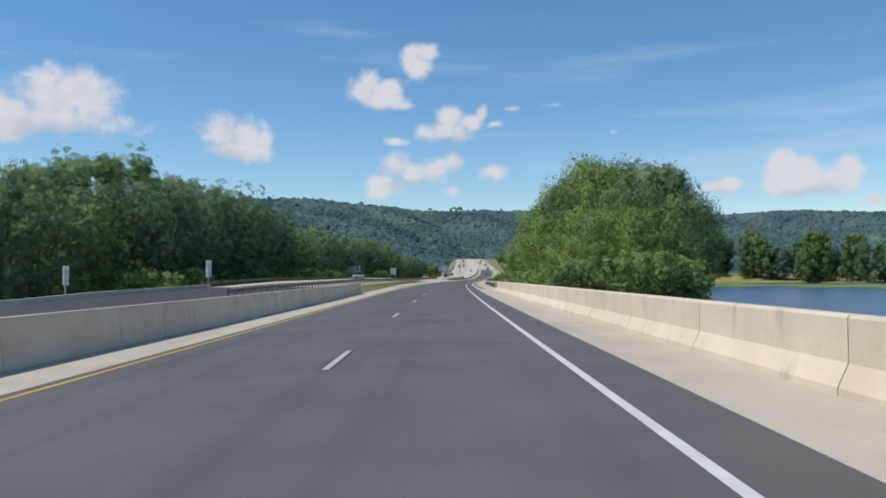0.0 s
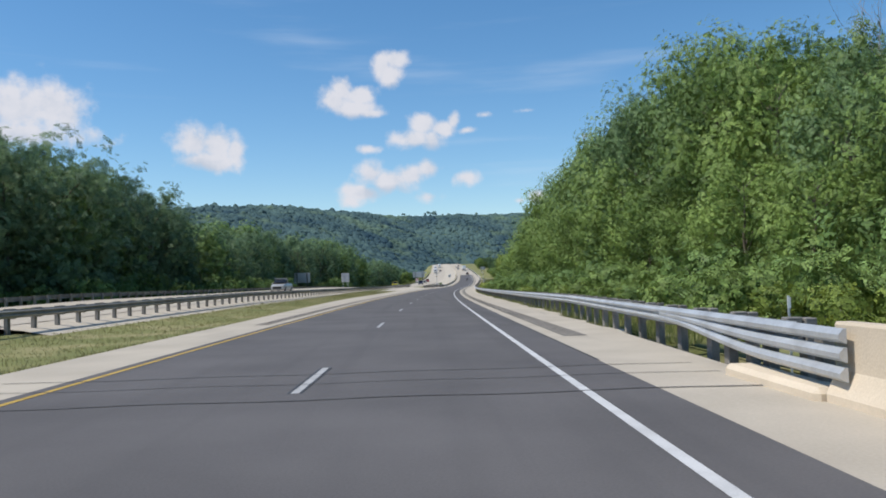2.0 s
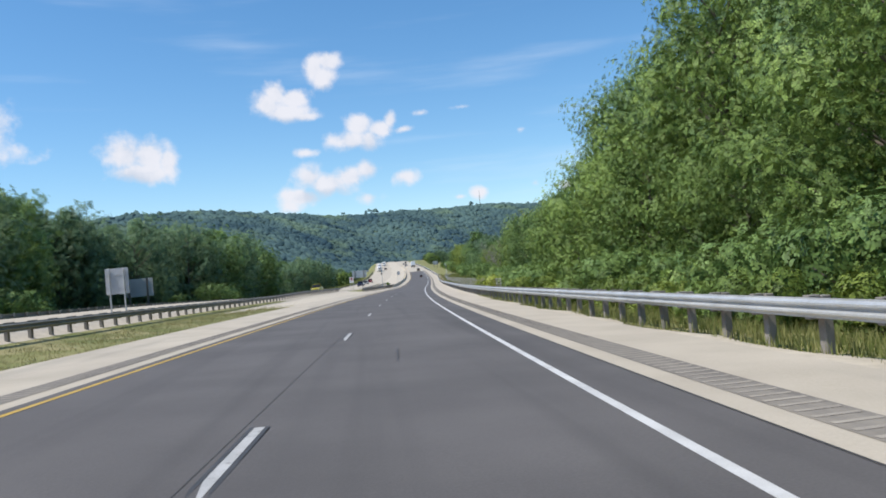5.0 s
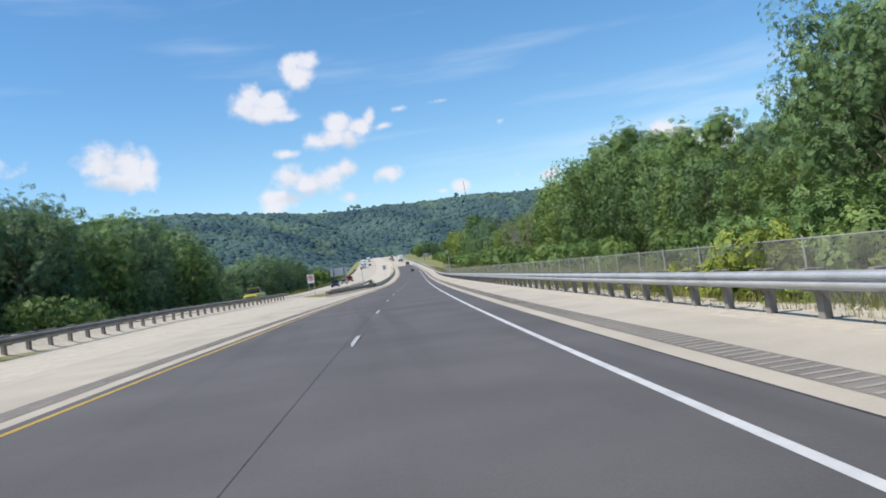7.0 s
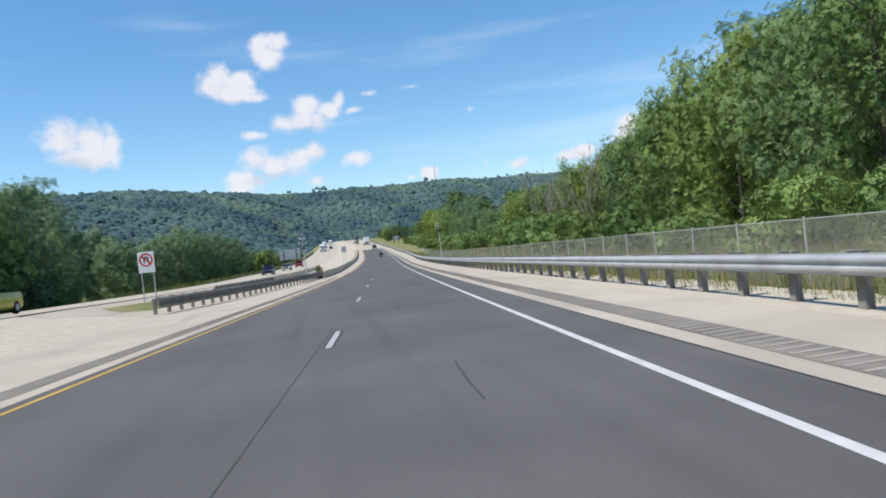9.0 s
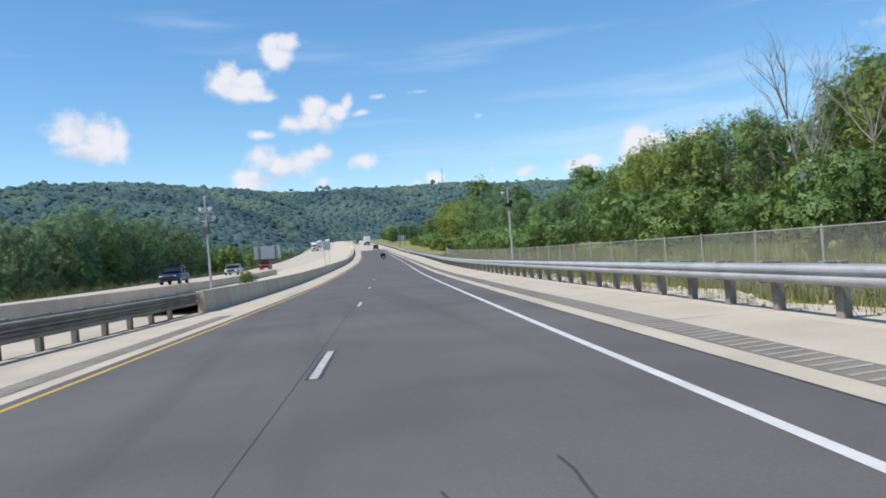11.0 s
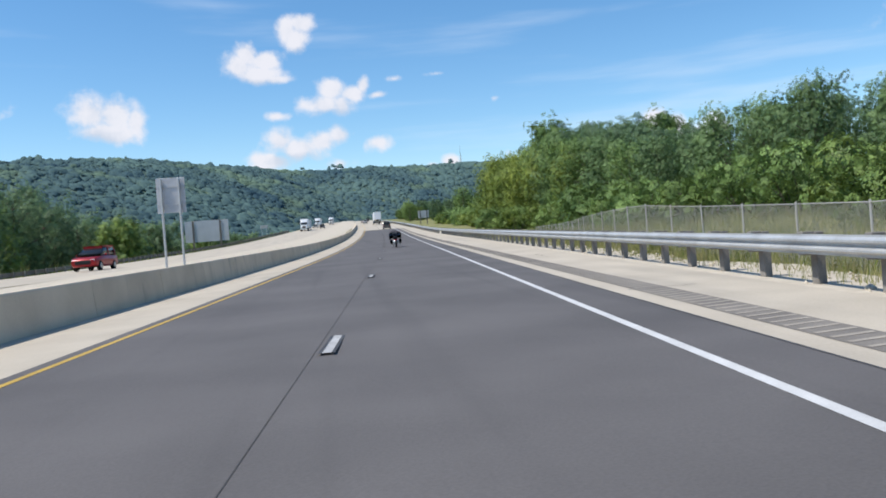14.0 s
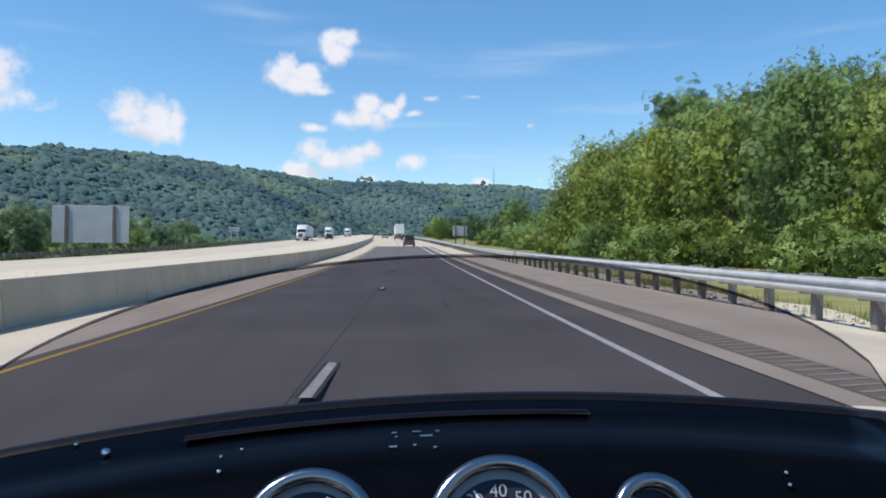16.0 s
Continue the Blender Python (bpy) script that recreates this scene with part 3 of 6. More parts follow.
cols_ = [(0.0, -.02, -.3), (.33, .1, -.55), (.7, .5, -.5), (1.0, .96, -.2)]
xq_ = np.interp(xs_, [292, 345, 392], [-11.4, -12.0, -10.15])
pts_ = np.stack([road(xs_, xq_ + (-18.25 - xq_) * f_, 0) + np.stack([0 * xs_, 0 * xs_, (lift2(xs_) * up_) * rise_ + dn_ * (1 - rise_)], -1) for f_, up_, dn_ in cols_], 1)
i_, j_ = np.meshgrid(np.arange(len(xs_) - 1), np.arange(3), indexing="ij")
f4 = np.stack([i_ * 4 + j_, (i_ + 1) * 4 + j_, (i_ + 1) * 4 + j_ + 1, i_ * 4 + j_ + 1], -1).reshape(-1, 4)
thing("median_crossover", mesh_quads("median_crossover", pts_.reshape(-1, 3), f4), M_SHOULDER, "pale concrete crossover between the carriageways", "road", kind="structure")

# ---------------------------------------------------------------- guardrails
W_BEAM = [(0, .0), (.0, .035), (-.075, .075), (-.075, .105), (.0, .145), (.0, .175), (-.075, .215), (-.075, .245), (0, .285), (0, .315)]


def beam_profile(side, top, deep=False):
    """The folded section of the rail; deep: with a third fold below."""
    fold = [(x, z - .195) for x, z in W_BEAM[:-3]] + W_BEAM[1:] if deep else W_BEAM
    front = [(side * x, top - .315 + z) for x, z in fold]
    return front + [(side * (x + .006), top - .315 + z) for x, z in reversed(fold)]


post_bm = bmesh.new()
box(post_bm, (.15, .20, 1.00), pose(0, 0, .09), .012)
POST_ME = bpy.data.meshes.new("post")
post_bm.to_mesh(POST_ME)
POST_ME.materials.append(M_POST)
block_bm = bmesh.new()
box(block_bm, (.20, .17, .38), pose(0, 0, .012), .012)
BLOCK_ME = bpy.data.meshes.new("blockout")
block_bm.to_mesh(BLOCK_ME)
BLOCK_ME.materials.append(M_POST)


def rail_lift(s):
    return np.interp(s, [55, 150, 235, 252, 272, 318], [.05, 0, -.06, 0, .3, .55])


def guardrail(label, s0, s1, q, side, top=.78, spacing=1.905, panel=7.62, singles=True, dz=0.0, beam=None, lift=None, deep=False):
    """W-beam rail. side 1: the beam faces left (traffic to its left)."""
    qf = q if callable(q) else const(q)
    root = empty("guardrail", at(s0, float(qf(s0)), dz), label, "guardrail", "steel guardrails")
    inv = root.matrix_world.inverted()
    n = max(1, int(round((s1 - s0) / panel)))
    for i in range(n):
        a, b = s0 + (s1 - s0) * i / n, s0 + (s1 - s0) * (i + 1) / n + 0.02
        me = ribbon("rail_panel", a, b, 1.9, [(x, z + dz) for x, z in beam_profile(side, top, deep)], qf, closed=True)
        if lift is not None:
            rows_ = len(me.vertices) // len(beam_profile(side, top))
            for v_ in me.vertices:
                v_.co.z += lift(a + (b - a) * (v_.index // len(beam_profile(side, top))) / (rows_ - 1))
        me.transform(inv)
        part("rail_panel", me, beam or M_ZINC, root)
    k = int((s1 - s0) / spacing)
    rng = random.Random(int(s0 * 7 + 3))
    if singles:
        for i in range(k):
            s_ = s0 + .4 + i * spacing
            up_ = lift(s_) if lift is not None else 0
            m = at(s_, float(qf(s_)) + side * .30, dz + up_ - .04) @ pose(0, 0, 0, rng.uniform(-1.5, 1.5), rng.uniform(-1.5, 1.5), rng.uniform(-3, 3))
            part("post", POST_ME, None, root, m=inv @ m @ pose(0, 0, .25))
            part("blockout", BLOCK_ME, None, root, m=inv @ at(s_, float(qf(s_)) + side * .11, dz + up_ + top - .17))
    else:
        for i in range(k):
            s_ = s0 + i * spacing
            part("post", POST_ME, None, root, m=inv @ at(s_, float(qf(s_)) + side * .14, dz + .2))
    return root


guardrail("galvanised W-beam guardrail on dark posts beside the paved shoulder", 72, 560, rail_q, 1)
guardrail("galvanised guardrail climbing towards the river bridge", 561, 900, rail_q, 1, singles=False)
guardrail("weathered guardrail, darkened for its shaded side, beside the opposite carriageway across the grass median", 55, 318, -17.0, -1, beam=M_SHADE_BEAM, lift=lambda s: float(rail_lift(s)))
ed_s = np.arange(92, 325, 3.0)
ed = np.stack([road(ed_s, q_ + 0 * ed_s, h_) for q_, h_ in ((-18.35, lift2(ed_s) - .004), (-17.75, lift2(ed_s) * .6 + rail_lift(ed_s) * .4 - .02), (-16.95, rail_lift(ed_s) - .03), (-14.6, -.45 * (1 - smooth(ed_s, 205, 245)) + (rail_lift(ed_s) * .7 - .05) * smooth(ed_s, 205, 245)), (L_EDGE(ed_s) - .02, -.8 + .79 * smooth(ed_s, 205, 245)))], 1)
i_, j_ = np.meshgrid(np.arange(len(ed_s) - 1), np.arange(4), indexing="ij")
thing("shoulder_oncoming", mesh_quads("shoulder_oncoming", ed.reshape(-1, 3), np.stack([i_ * 5 + j_, i_ * 5 + j_ + 1, (i_ + 1) * 5 + j_ + 1, (i_ + 1) * 5 + j_], -1).reshape(-1, 4)), M_GRAVEL, "pale gravel edge of the opposite carriageway", "road", kind="structure")
guardrail("weathered guardrail, darkened for its shaded side, running up to the end of the median barrier", 326, 384, lambda s: np.interp(s, [326, 345, 384], [-13.2, -12, -10.1]), -1, top=.84, beam=M_SHADE_BEAM, deep=True)
guardrail("low second guardrail running up to the second median barrier", 348, 378, -15.1, -1, top=.95, beam=M_SHADE_BEAM, deep=True)
guardrail("outer guardrail of the opposite carriageway", 92, 700, -31.2, 1, singles=False, beam=M_SHADE_BEAM)
# the rail widens into three spreading folds where it meets the bridge barrier
flare = empty("guardrail_end", at(70.6, 2.4), "pale three-fold steel beam spreading to meet the concrete barrier", "guardrail", "steel guardrails")
FOLD = [(.0, -.075), (-.075, -.03), (-.08, .02), (-.03, .075), (.0, .08), (.008, .075), (.008, -.07)]
for drop_a, drop_b in ((.08, .08), (.15, .27), (.225, .47)):
    me = ribbon("transition_fold", 70.6, 78.4, .6, [(x, .78 + z) for x, z in FOLD], lambda s: rail_q(s) - .10 * np.clip((78 - s) / 8, 0, 1), closed=True)
    n_ = len(FOLD)
    rows_ = len(me.vertices) // n_
    for v_ in me.vertices:
        f_ = (v_.index // n_) / (rows_ - 1)
        v_.co.z -= drop_b + (drop_a - drop_b) * float(smooth(f_, .25, .95))
    me.transform(flare.matrix_world.inverted())
    part("transition_fold", me, M_ZINC, flare)
for s_ in (71.6, 73.2, 74.8):
    part("post", POST_ME, None, flare, m=flare.matrix_world.inverted() @ at(s_, float(rail_q(s_)) + .14, .12))
b_ = bmesh.new()
box(b_, (.42, 2.6, .22), pose(0, 0, .05), .06)
kerb_ = empty("concrete_kerb", at(72.3, 2.35, -.02), "short pale concrete kerb under the end of the rail", "kerb", kind="structure")
part("kerb_block", b_, M_BARRIER, kerb_)

gv_s = np.arange(80, 640, 2.0)
gv_in, gv_out = rail_q(gv_s) - .62, rail_q(gv_s) + .1 + 1.8 * smooth(gv_s, 215, 234) + .35 * np.sin(gv_s * .9) + .3 * np.sin(gv_s * .37 + 1)
gv = np.stack([np.column_stack([road(gv_s, q_)[:, :2], road(gv_s, q_)[:, 2] + dz_]) for q_, dz_ in ((gv_in, -.02), ((gv_in + gv_out) / 2, -.06), (gv_out, -.13))], 1)
i_, j_ = np.meshgrid(np.arange(len(gv_s) - 1), np.arange(2), indexing="ij")
f4 = np.stack([i_ * 3 + j_, i_ * 3 + j_ + 1, (i_ + 1) * 3 + j_ + 1, (i_ + 1) * 3 + j_], -1).reshape(-1, 4)
thing("gravel_verge", mesh_quads("gravel_verge", gv.reshape(-1, 3), f4), M_GRAVEL, "pale sandy gravel under the guardrail", "ground", kind="structure")

# rumble strips: milled grooves across the shoulders
grooves_v, grooves_f = [], []
for s0_, s1_, q0_, q1_, skew in ((82, 640, 1.36, 1.86, .11), (92, 380, -8.45, -8.0, .1)):
    thing("rumble_band", ribbon("rumble_band", s0_, s1_, 2.0, [(q0_ - .04, .0005), (q1_ + .05, .0005)]), M_BAND, "dark dusty strip of rumble grooves in the shoulder", "rumble strip", kind="structure")
    for s_ in np.arange(s0_, s1_, .31):
        for ds, q_ in ((0, q0_), (skew, q1_), (skew + .09, q1_), (.09, q0_)):
            grooves_v.append(road(s_ + ds, q_, .0045))
        n0 = len(grooves_v) - 4
        grooves_f.append((n0, n0 + 1, n0 + 2, n0 + 3))
thing("rumble_strip", mesh_quads("rumble_strip", np.array(grooves_v), np.array(grooves_f)), M_GROOVE, "pale ridges between the milled rumble grooves", "rumble strip", kind="stuff")

# ---------------------------------------------------------------- chain-link fence
M_WIRE = surface("fence_wire", (0.34, 0.33, 0.305), (0.46, 0.445, 0.41), 3, 0.6, 0, metal=0.15)


def fence(s0, s1, h=1.55):
    root = empty("chain_link_fence", at(s0, float(fence_q(s0))), "grey chain-link fence with steel posts in tall grass", "fence")
    inv = root.matrix_world.inverted()
    def foot(s):
        q = float(fence_q(s))
        p = on_ground(s, q)
        if s > 445:        # the fence climbs a hump and then runs down the bank
            p.z = float(road(s, q)[2]) - h + float(np.interp(s, [445, 460, 470, 476, 484, 490, 497, 505, 530], [1.3, 1.16, 1.34, 1.55, 1.39, 1.2, .92, .72, .3]))
        return p
    span = 3.05
    n = int((s1 - s0) / span)
    pm = bmesh.new()
    tube(pm, (0, 0, -.2), (0, 0, h + .03), .026, n=8)
    bmesh.ops.create_icosphere(pm, subdivisions=1, radius=.032, matrix=pose(0, 0, h + .03))
    post = bpy.data.meshes.new("fence_post")
    pm.to_mesh(post)
    post.materials.append(M_WIRE)
    tops = bmesh.new()
    wires_v, wires_f = [], []
    for i in range(n + 1):
        f = foot(s0 + i * span)
        part("fence_post", post, None, root, m=inv @ Matrix.Translation(f) @ pose(0, 0, 0, random.uniform(-2, 2), random.uniform(-2, 2)))
        if i == n:
            break
        g = foot(s0 + (i + 1) * span)
        tube(tops, inv @ (f + Vector((0, 0, h))), inv @ (g + Vector((0, 0, h))), .013, n=6)
        along = (g - f)
        pitch = .085
        k = int(span / pitch)
        for j in range(-int(h / pitch) - 1, k + 1):
            for sign in (1, -1):
                a0, a1 = j * pitch, j * pitch + h
                z0, z1 = (.04, h) if sign > 0 else (h, .04)
                u0, u1 = max(0, a0), min(span, a1)
                if u1 - u0 < .02:
                    continue
                w = lambda u: z0 + (z1 - z0) * (u - a0) / (a1 - a0)
                p0 = f + along * (u0 / span) + Vector((0, 0, w(u0)))
                p1 = f + along * (u1 / span) + Vector((0, 0, w(u1)))
                t = Vector((0, 0, .0058))
                m0 = len(wires_v)
                wires_v += [p0 - t, p1 - t, p1 + t, p0 + t]
                wires_f.append((m0, m0 + 1, m0 + 2, m0 + 3))
    part("top_rail", tops, M_WIRE, root)
    me = mesh_quads("wire_mesh", np.array([tuple(v) for v in wires_v]), np.array(wires_f))
    me.transform(inv)
    tagged(part("wire_mesh", me, M_WIRE, root), kind="stuff")
    return root


fence(228, 530)

# ---------------------------------------------------------------- bluffs beyond the river
RIDGE = [((-1700, 300), 150), ((-900, 1150), 128), ((-460, 1658), 148), ((-425, 1850), 177), ((-323, 2027), 190), ((-240, 2150), 184), ((-141, 2299), 186), ((48, 2330), 186)]
RIDGE2 = [((48, 2330), 186), ((331, 2464), 191), ((559, 2590), 192), ((900, 2520), 180), ((1300, 2400), 172), ((2000, 1900), 165), ((2800, 1200), 150)]


def hill_z(x, y):
    x, y = np.asarray(x, float), np.asarray(y, float)
    best = np.full(x.shape, -40.0)
    for line, reach in ((RIDGE, 620), (RIDGE2, 560)):
        for (a, za), (b, zb) in zip(line, line[1:]):
            dx, dy = b[0] - a[0], b[1] - a[1]
            t = np.clip(((x - a[0]) * dx + (y - a[1]) * dy) / (dx * dx + dy * dy), 0, 1)
            d = np.hypot(x - a[0] - t * dx, y - a[1] - t * dy)
            z = (za + (zb - za) * t) * (1 - smooth(d, 30, reach)) - 20 * smooth(d, 300, reach)
            best = np.maximum(best, z)
    wave = 3.5 * np.sin(x / 130 + y / 210) * np.sin(y / 160) + 5 * np.sin(x / 67 + 1.3) * np.sin(y / 93 + x / 300)
    return best + wave * smooth(best, 0, 120)


hx, hy = np.meshgrid(np.arange(-2300, 3200, 45.0), np.arange(300, 4300, 45.0), indexing="ij")
hz = hill_z(hx, hy)
ny = hx.shape[1]
i_, j_ = np.meshgrid(np.arange(hx.shape[0] - 1), np.arange(ny - 1), indexing="ij")
f4 = np.stack([i_ * ny + j_, (i_ + 1) * ny + j_, (i_ + 1) * ny + j_ + 1, i_ * ny + j_ + 1], -1).reshape(-1, 4)
keep = hz.reshape(-1)[f4].max(1) > -12
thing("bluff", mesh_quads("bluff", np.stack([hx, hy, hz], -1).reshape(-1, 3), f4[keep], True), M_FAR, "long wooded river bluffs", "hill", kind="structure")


def ico(sub):
    b = bmesh.new()
    bmesh.ops.create_icosphere(b, subdivisions=sub, radius=1.0)
    v = np.array([x.co[:] for x in b.verts])
    f = np.array([[x.index for x in fc.verts] for fc in b.faces])
    b.free()
    return v, f


def crowns(name, spots, radii, material, label, squash=(.6, .95), seed=1, category="woods", sides=6, slope=None):
    """Many distant tree crowns in one mesh, each an uneven rounded dome that leans with the slope."""
    rng = np.random.default_rng(seed)
    n = len(spots)
    rings = np.radians([-8, 42])
    a = np.arange(sides) * 2 * np.pi / sides
    dome = np.concatenate([np.stack([np.cos(a + .4 * k) * np.cos(e), np.sin(a + .4 * k) * np.cos(e), 0 * a + np.sin(e)], -1) for k, e in enumerate(rings)] + [[[0, 0, 1.0]]])
    m = len(dome)
    turn = rng.uniform(0, 6.28, n)
    c, q = np.cos(turn)[:, None], np.sin(turn)[:, None]
    pts = np.stack([dome[:, 0] * c - dome[:, 1] * q, dome[:, 0] * q + dome[:, 1] * c, np.repeat(dome[None, :, 2], n, 0)], -1)
    pts *= rng.uniform(.66, 1.26, (n, m, 1)) * radii[:, None, None]
    pts[..., 2] *= rng.uniform(*squash, (n, 1))
    pts[..., :2] *= rng.uniform(.8, 1.2, (n, 1, 2))
    soft = pts / (np.linalg.norm(pts, axis=2, keepdims=True) + 1e-6) * .55 + np.array([0, 0, .6])
    if slope is not None:
        pts[..., 2] += (pts[..., :2] * slope[:, None, :]).sum(-1)
        soft[..., :2] -= slope[:, None, :] * .6
    soft /= np.linalg.norm(soft, axis=2, keepdims=True)
    pts += spots[:, None, :]
    tri = []
    for i in range(sides):
        r = (i + 1) % sides
        tri += [(i, r, r + sides), (i, r + sides, i + sides)]
    tri += [(sides + i, sides + (i + 1) % sides, 2 * sides) for i in range(sides)]
    faces = np.array(tri)[None] + (np.arange(n) * m)[:, None, None]
    return thing(name, mesh_quads(name, pts.reshape(-1, 3), faces.reshape(-1, 3), normals=soft.reshape(-1, 3)), material, label, category, kind="stuff")


rng = np.random.default_rng(5)
cand = np.stack([rng.uniform(-1500, 2000, 230000), rng.uniform(450, 2700, 230000)], -1)
cz_ = hill_z(cand[:, 0], cand[:, 1])
# woods only on the slopes that face the road
front_ = hill_z(cand[:, 0] * .985 + 3, cand[:, 1] - 25)
ok = (cz_ > 2) & (front_ < cz_ + 1.5)
cand, cz_ = cand[ok], cz_[ok]
dist = np.hypot(cand[:, 0], cand[:, 1] - 300)
pick = rng.random(len(cand)) < np.clip(1.3 - dist / 4000, .5, 1)
cand, cz_, dist = cand[pick][:64000], cz_[pick][:64000], dist[pick][:64000]
steep = np.stack([hill_z(cand[:, 0] + 8, cand[:, 1]) - hill_z(cand[:, 0] - 8, cand[:, 1]), hill_z(cand[:, 0], cand[:, 1] + 8) - hill_z(cand[:, 0], cand[:, 1] - 8)], -1) / 16
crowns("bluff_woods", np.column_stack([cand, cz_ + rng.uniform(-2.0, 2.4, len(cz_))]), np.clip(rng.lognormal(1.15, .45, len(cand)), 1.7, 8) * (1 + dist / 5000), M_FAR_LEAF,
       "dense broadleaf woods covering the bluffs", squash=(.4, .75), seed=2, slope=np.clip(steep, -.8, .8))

# taller trees that break the skyline of the bluffs
ridge_spots = []
for line in (RIDGE[2:], RIDGE2[:4]):
    for (a, za), (b, zb) in zip(line, line[1:]):
        for t_ in np.linspace(0, 1, int(math.dist(a, b) / 16)):
            x_, y_ = a[0] + (b[0] - a[0]) * t_ + rng.uniform(-12, 12), a[1] + (b[1] - a[1]) * t_ + rng.uniform(-12, 12)
            ridge_spots.append((x_, y_, float(hill_z(x_, y_)) + rng.uniform(-1, 6.5) + (6 if rng.random() < .1 else 0)))
ridge_spots += [(40 + d_, 2325, float(hill_z(40, 2325)) + 10 + h_) for d_, h_ in ((-14, 0), (-5, 3), (3, 2), (12, 0))]
ridge_spots = np.array(ridge_spots)
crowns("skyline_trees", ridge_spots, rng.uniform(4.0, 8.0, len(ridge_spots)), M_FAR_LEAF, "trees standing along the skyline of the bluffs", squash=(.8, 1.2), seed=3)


# ---------------------------------------------------------------- trees and shrubs
def limb_tube(verts, faces, pts, radii, n=6):
    base = len(verts)
    for i, (p, r) in enumerate(zip(pts, radii)):
        d = (pts[min(i + 1, len(pts) - 1)] - pts[max(i - 1, 0)]).normalized()
        a = d.orthogonal().normalized()
        b = d.cross(a)
        for j in range(n):
            t = 2 * math.pi * j / n
            verts.append(p + (a * math.cos(t) + b * math.sin(t)) * r)
    for i in range(len(pts) - 1):
        for j in range(n):
            k = (j + 1) % n
            faces.append((base + i * n + j, base + i * n + k, base + (i + 1) * n + k, base + (i + 1) * n + j))


def leaf_cloud(rng, centres, sizes, counts, leaf, droop=.3, reach=0.0, flat=.82):
    """Leaf quads round the given centres."""
    allv, alln = [], []
    for c, r, n in zip(centres, sizes, counts):
        d = rng.normal(size=(n, 3))
        d /= np.linalg.norm(d, axis=1)[:, None]
        rad = r * rng.uniform(.5, 1.1, (n, 1)) ** .6
        p = np.array(c) + d * rad * np.array([1, 1, flat])
        if reach:
            way_ = np.array([c[0], c[1], np.hypot(c[0], c[1]) * .8 + .6]) + rng.normal(size=3) * .5
            way_ /= np.linalg.norm(way_)
            p = p + way_ * (d @ way_)[:, None] * rad * reach - np.cross(d, way_) * rad * .12
        nrm = d * 1.0 + rng.normal(size=(n, 3)) * .42 + np.array([0, 0, .30])
        nrm /= np.linalg.norm(nrm, axis=1)[:, None]
        side = np.cross(nrm, rng.normal(size=(n, 3)))
        side /= np.linalg.norm(side, axis=1)[:, None]
        along = np.cross(nrm, side)
        w = leaf * rng.uniform(.6, 1.35, (n, 1))
        j4 = rng.uniform(.32, .58, (8, n, 1))
        quad = np.stack([p - side * w * j4[0] - along * w * j4[1], p + side * w * j4[2] - along * w * j4[3] - nrm * w * droop * .4,
                         p + side * w * j4[4] + along * w * j4[5], p - side * w * j4[6] + along * w * j4[7] - nrm * w * droop * .3], 1)
        facing = np.cross(quad[:, 1] - quad[:, 0], quad[:, 3] - quad[:, 0])
        turned = (facing * nrm).sum(1) < 0
        quad[turned] = quad[turned][:, ::-1]
        allv.append(quad)
        soft = d * 1.0 + nrm * .14 + np.array([0, 0, .15])
        alln.append(np.repeat(soft / np.linalg.norm(soft, axis=1)[:, None], 4, 0))
    v = np.concatenate(allv).reshape(-1, 3)
    f = np.arange(len(v)).reshape(-1, 4)
    return v, f, np.concatenate(alln)


CROWN, TALL = {}, {}


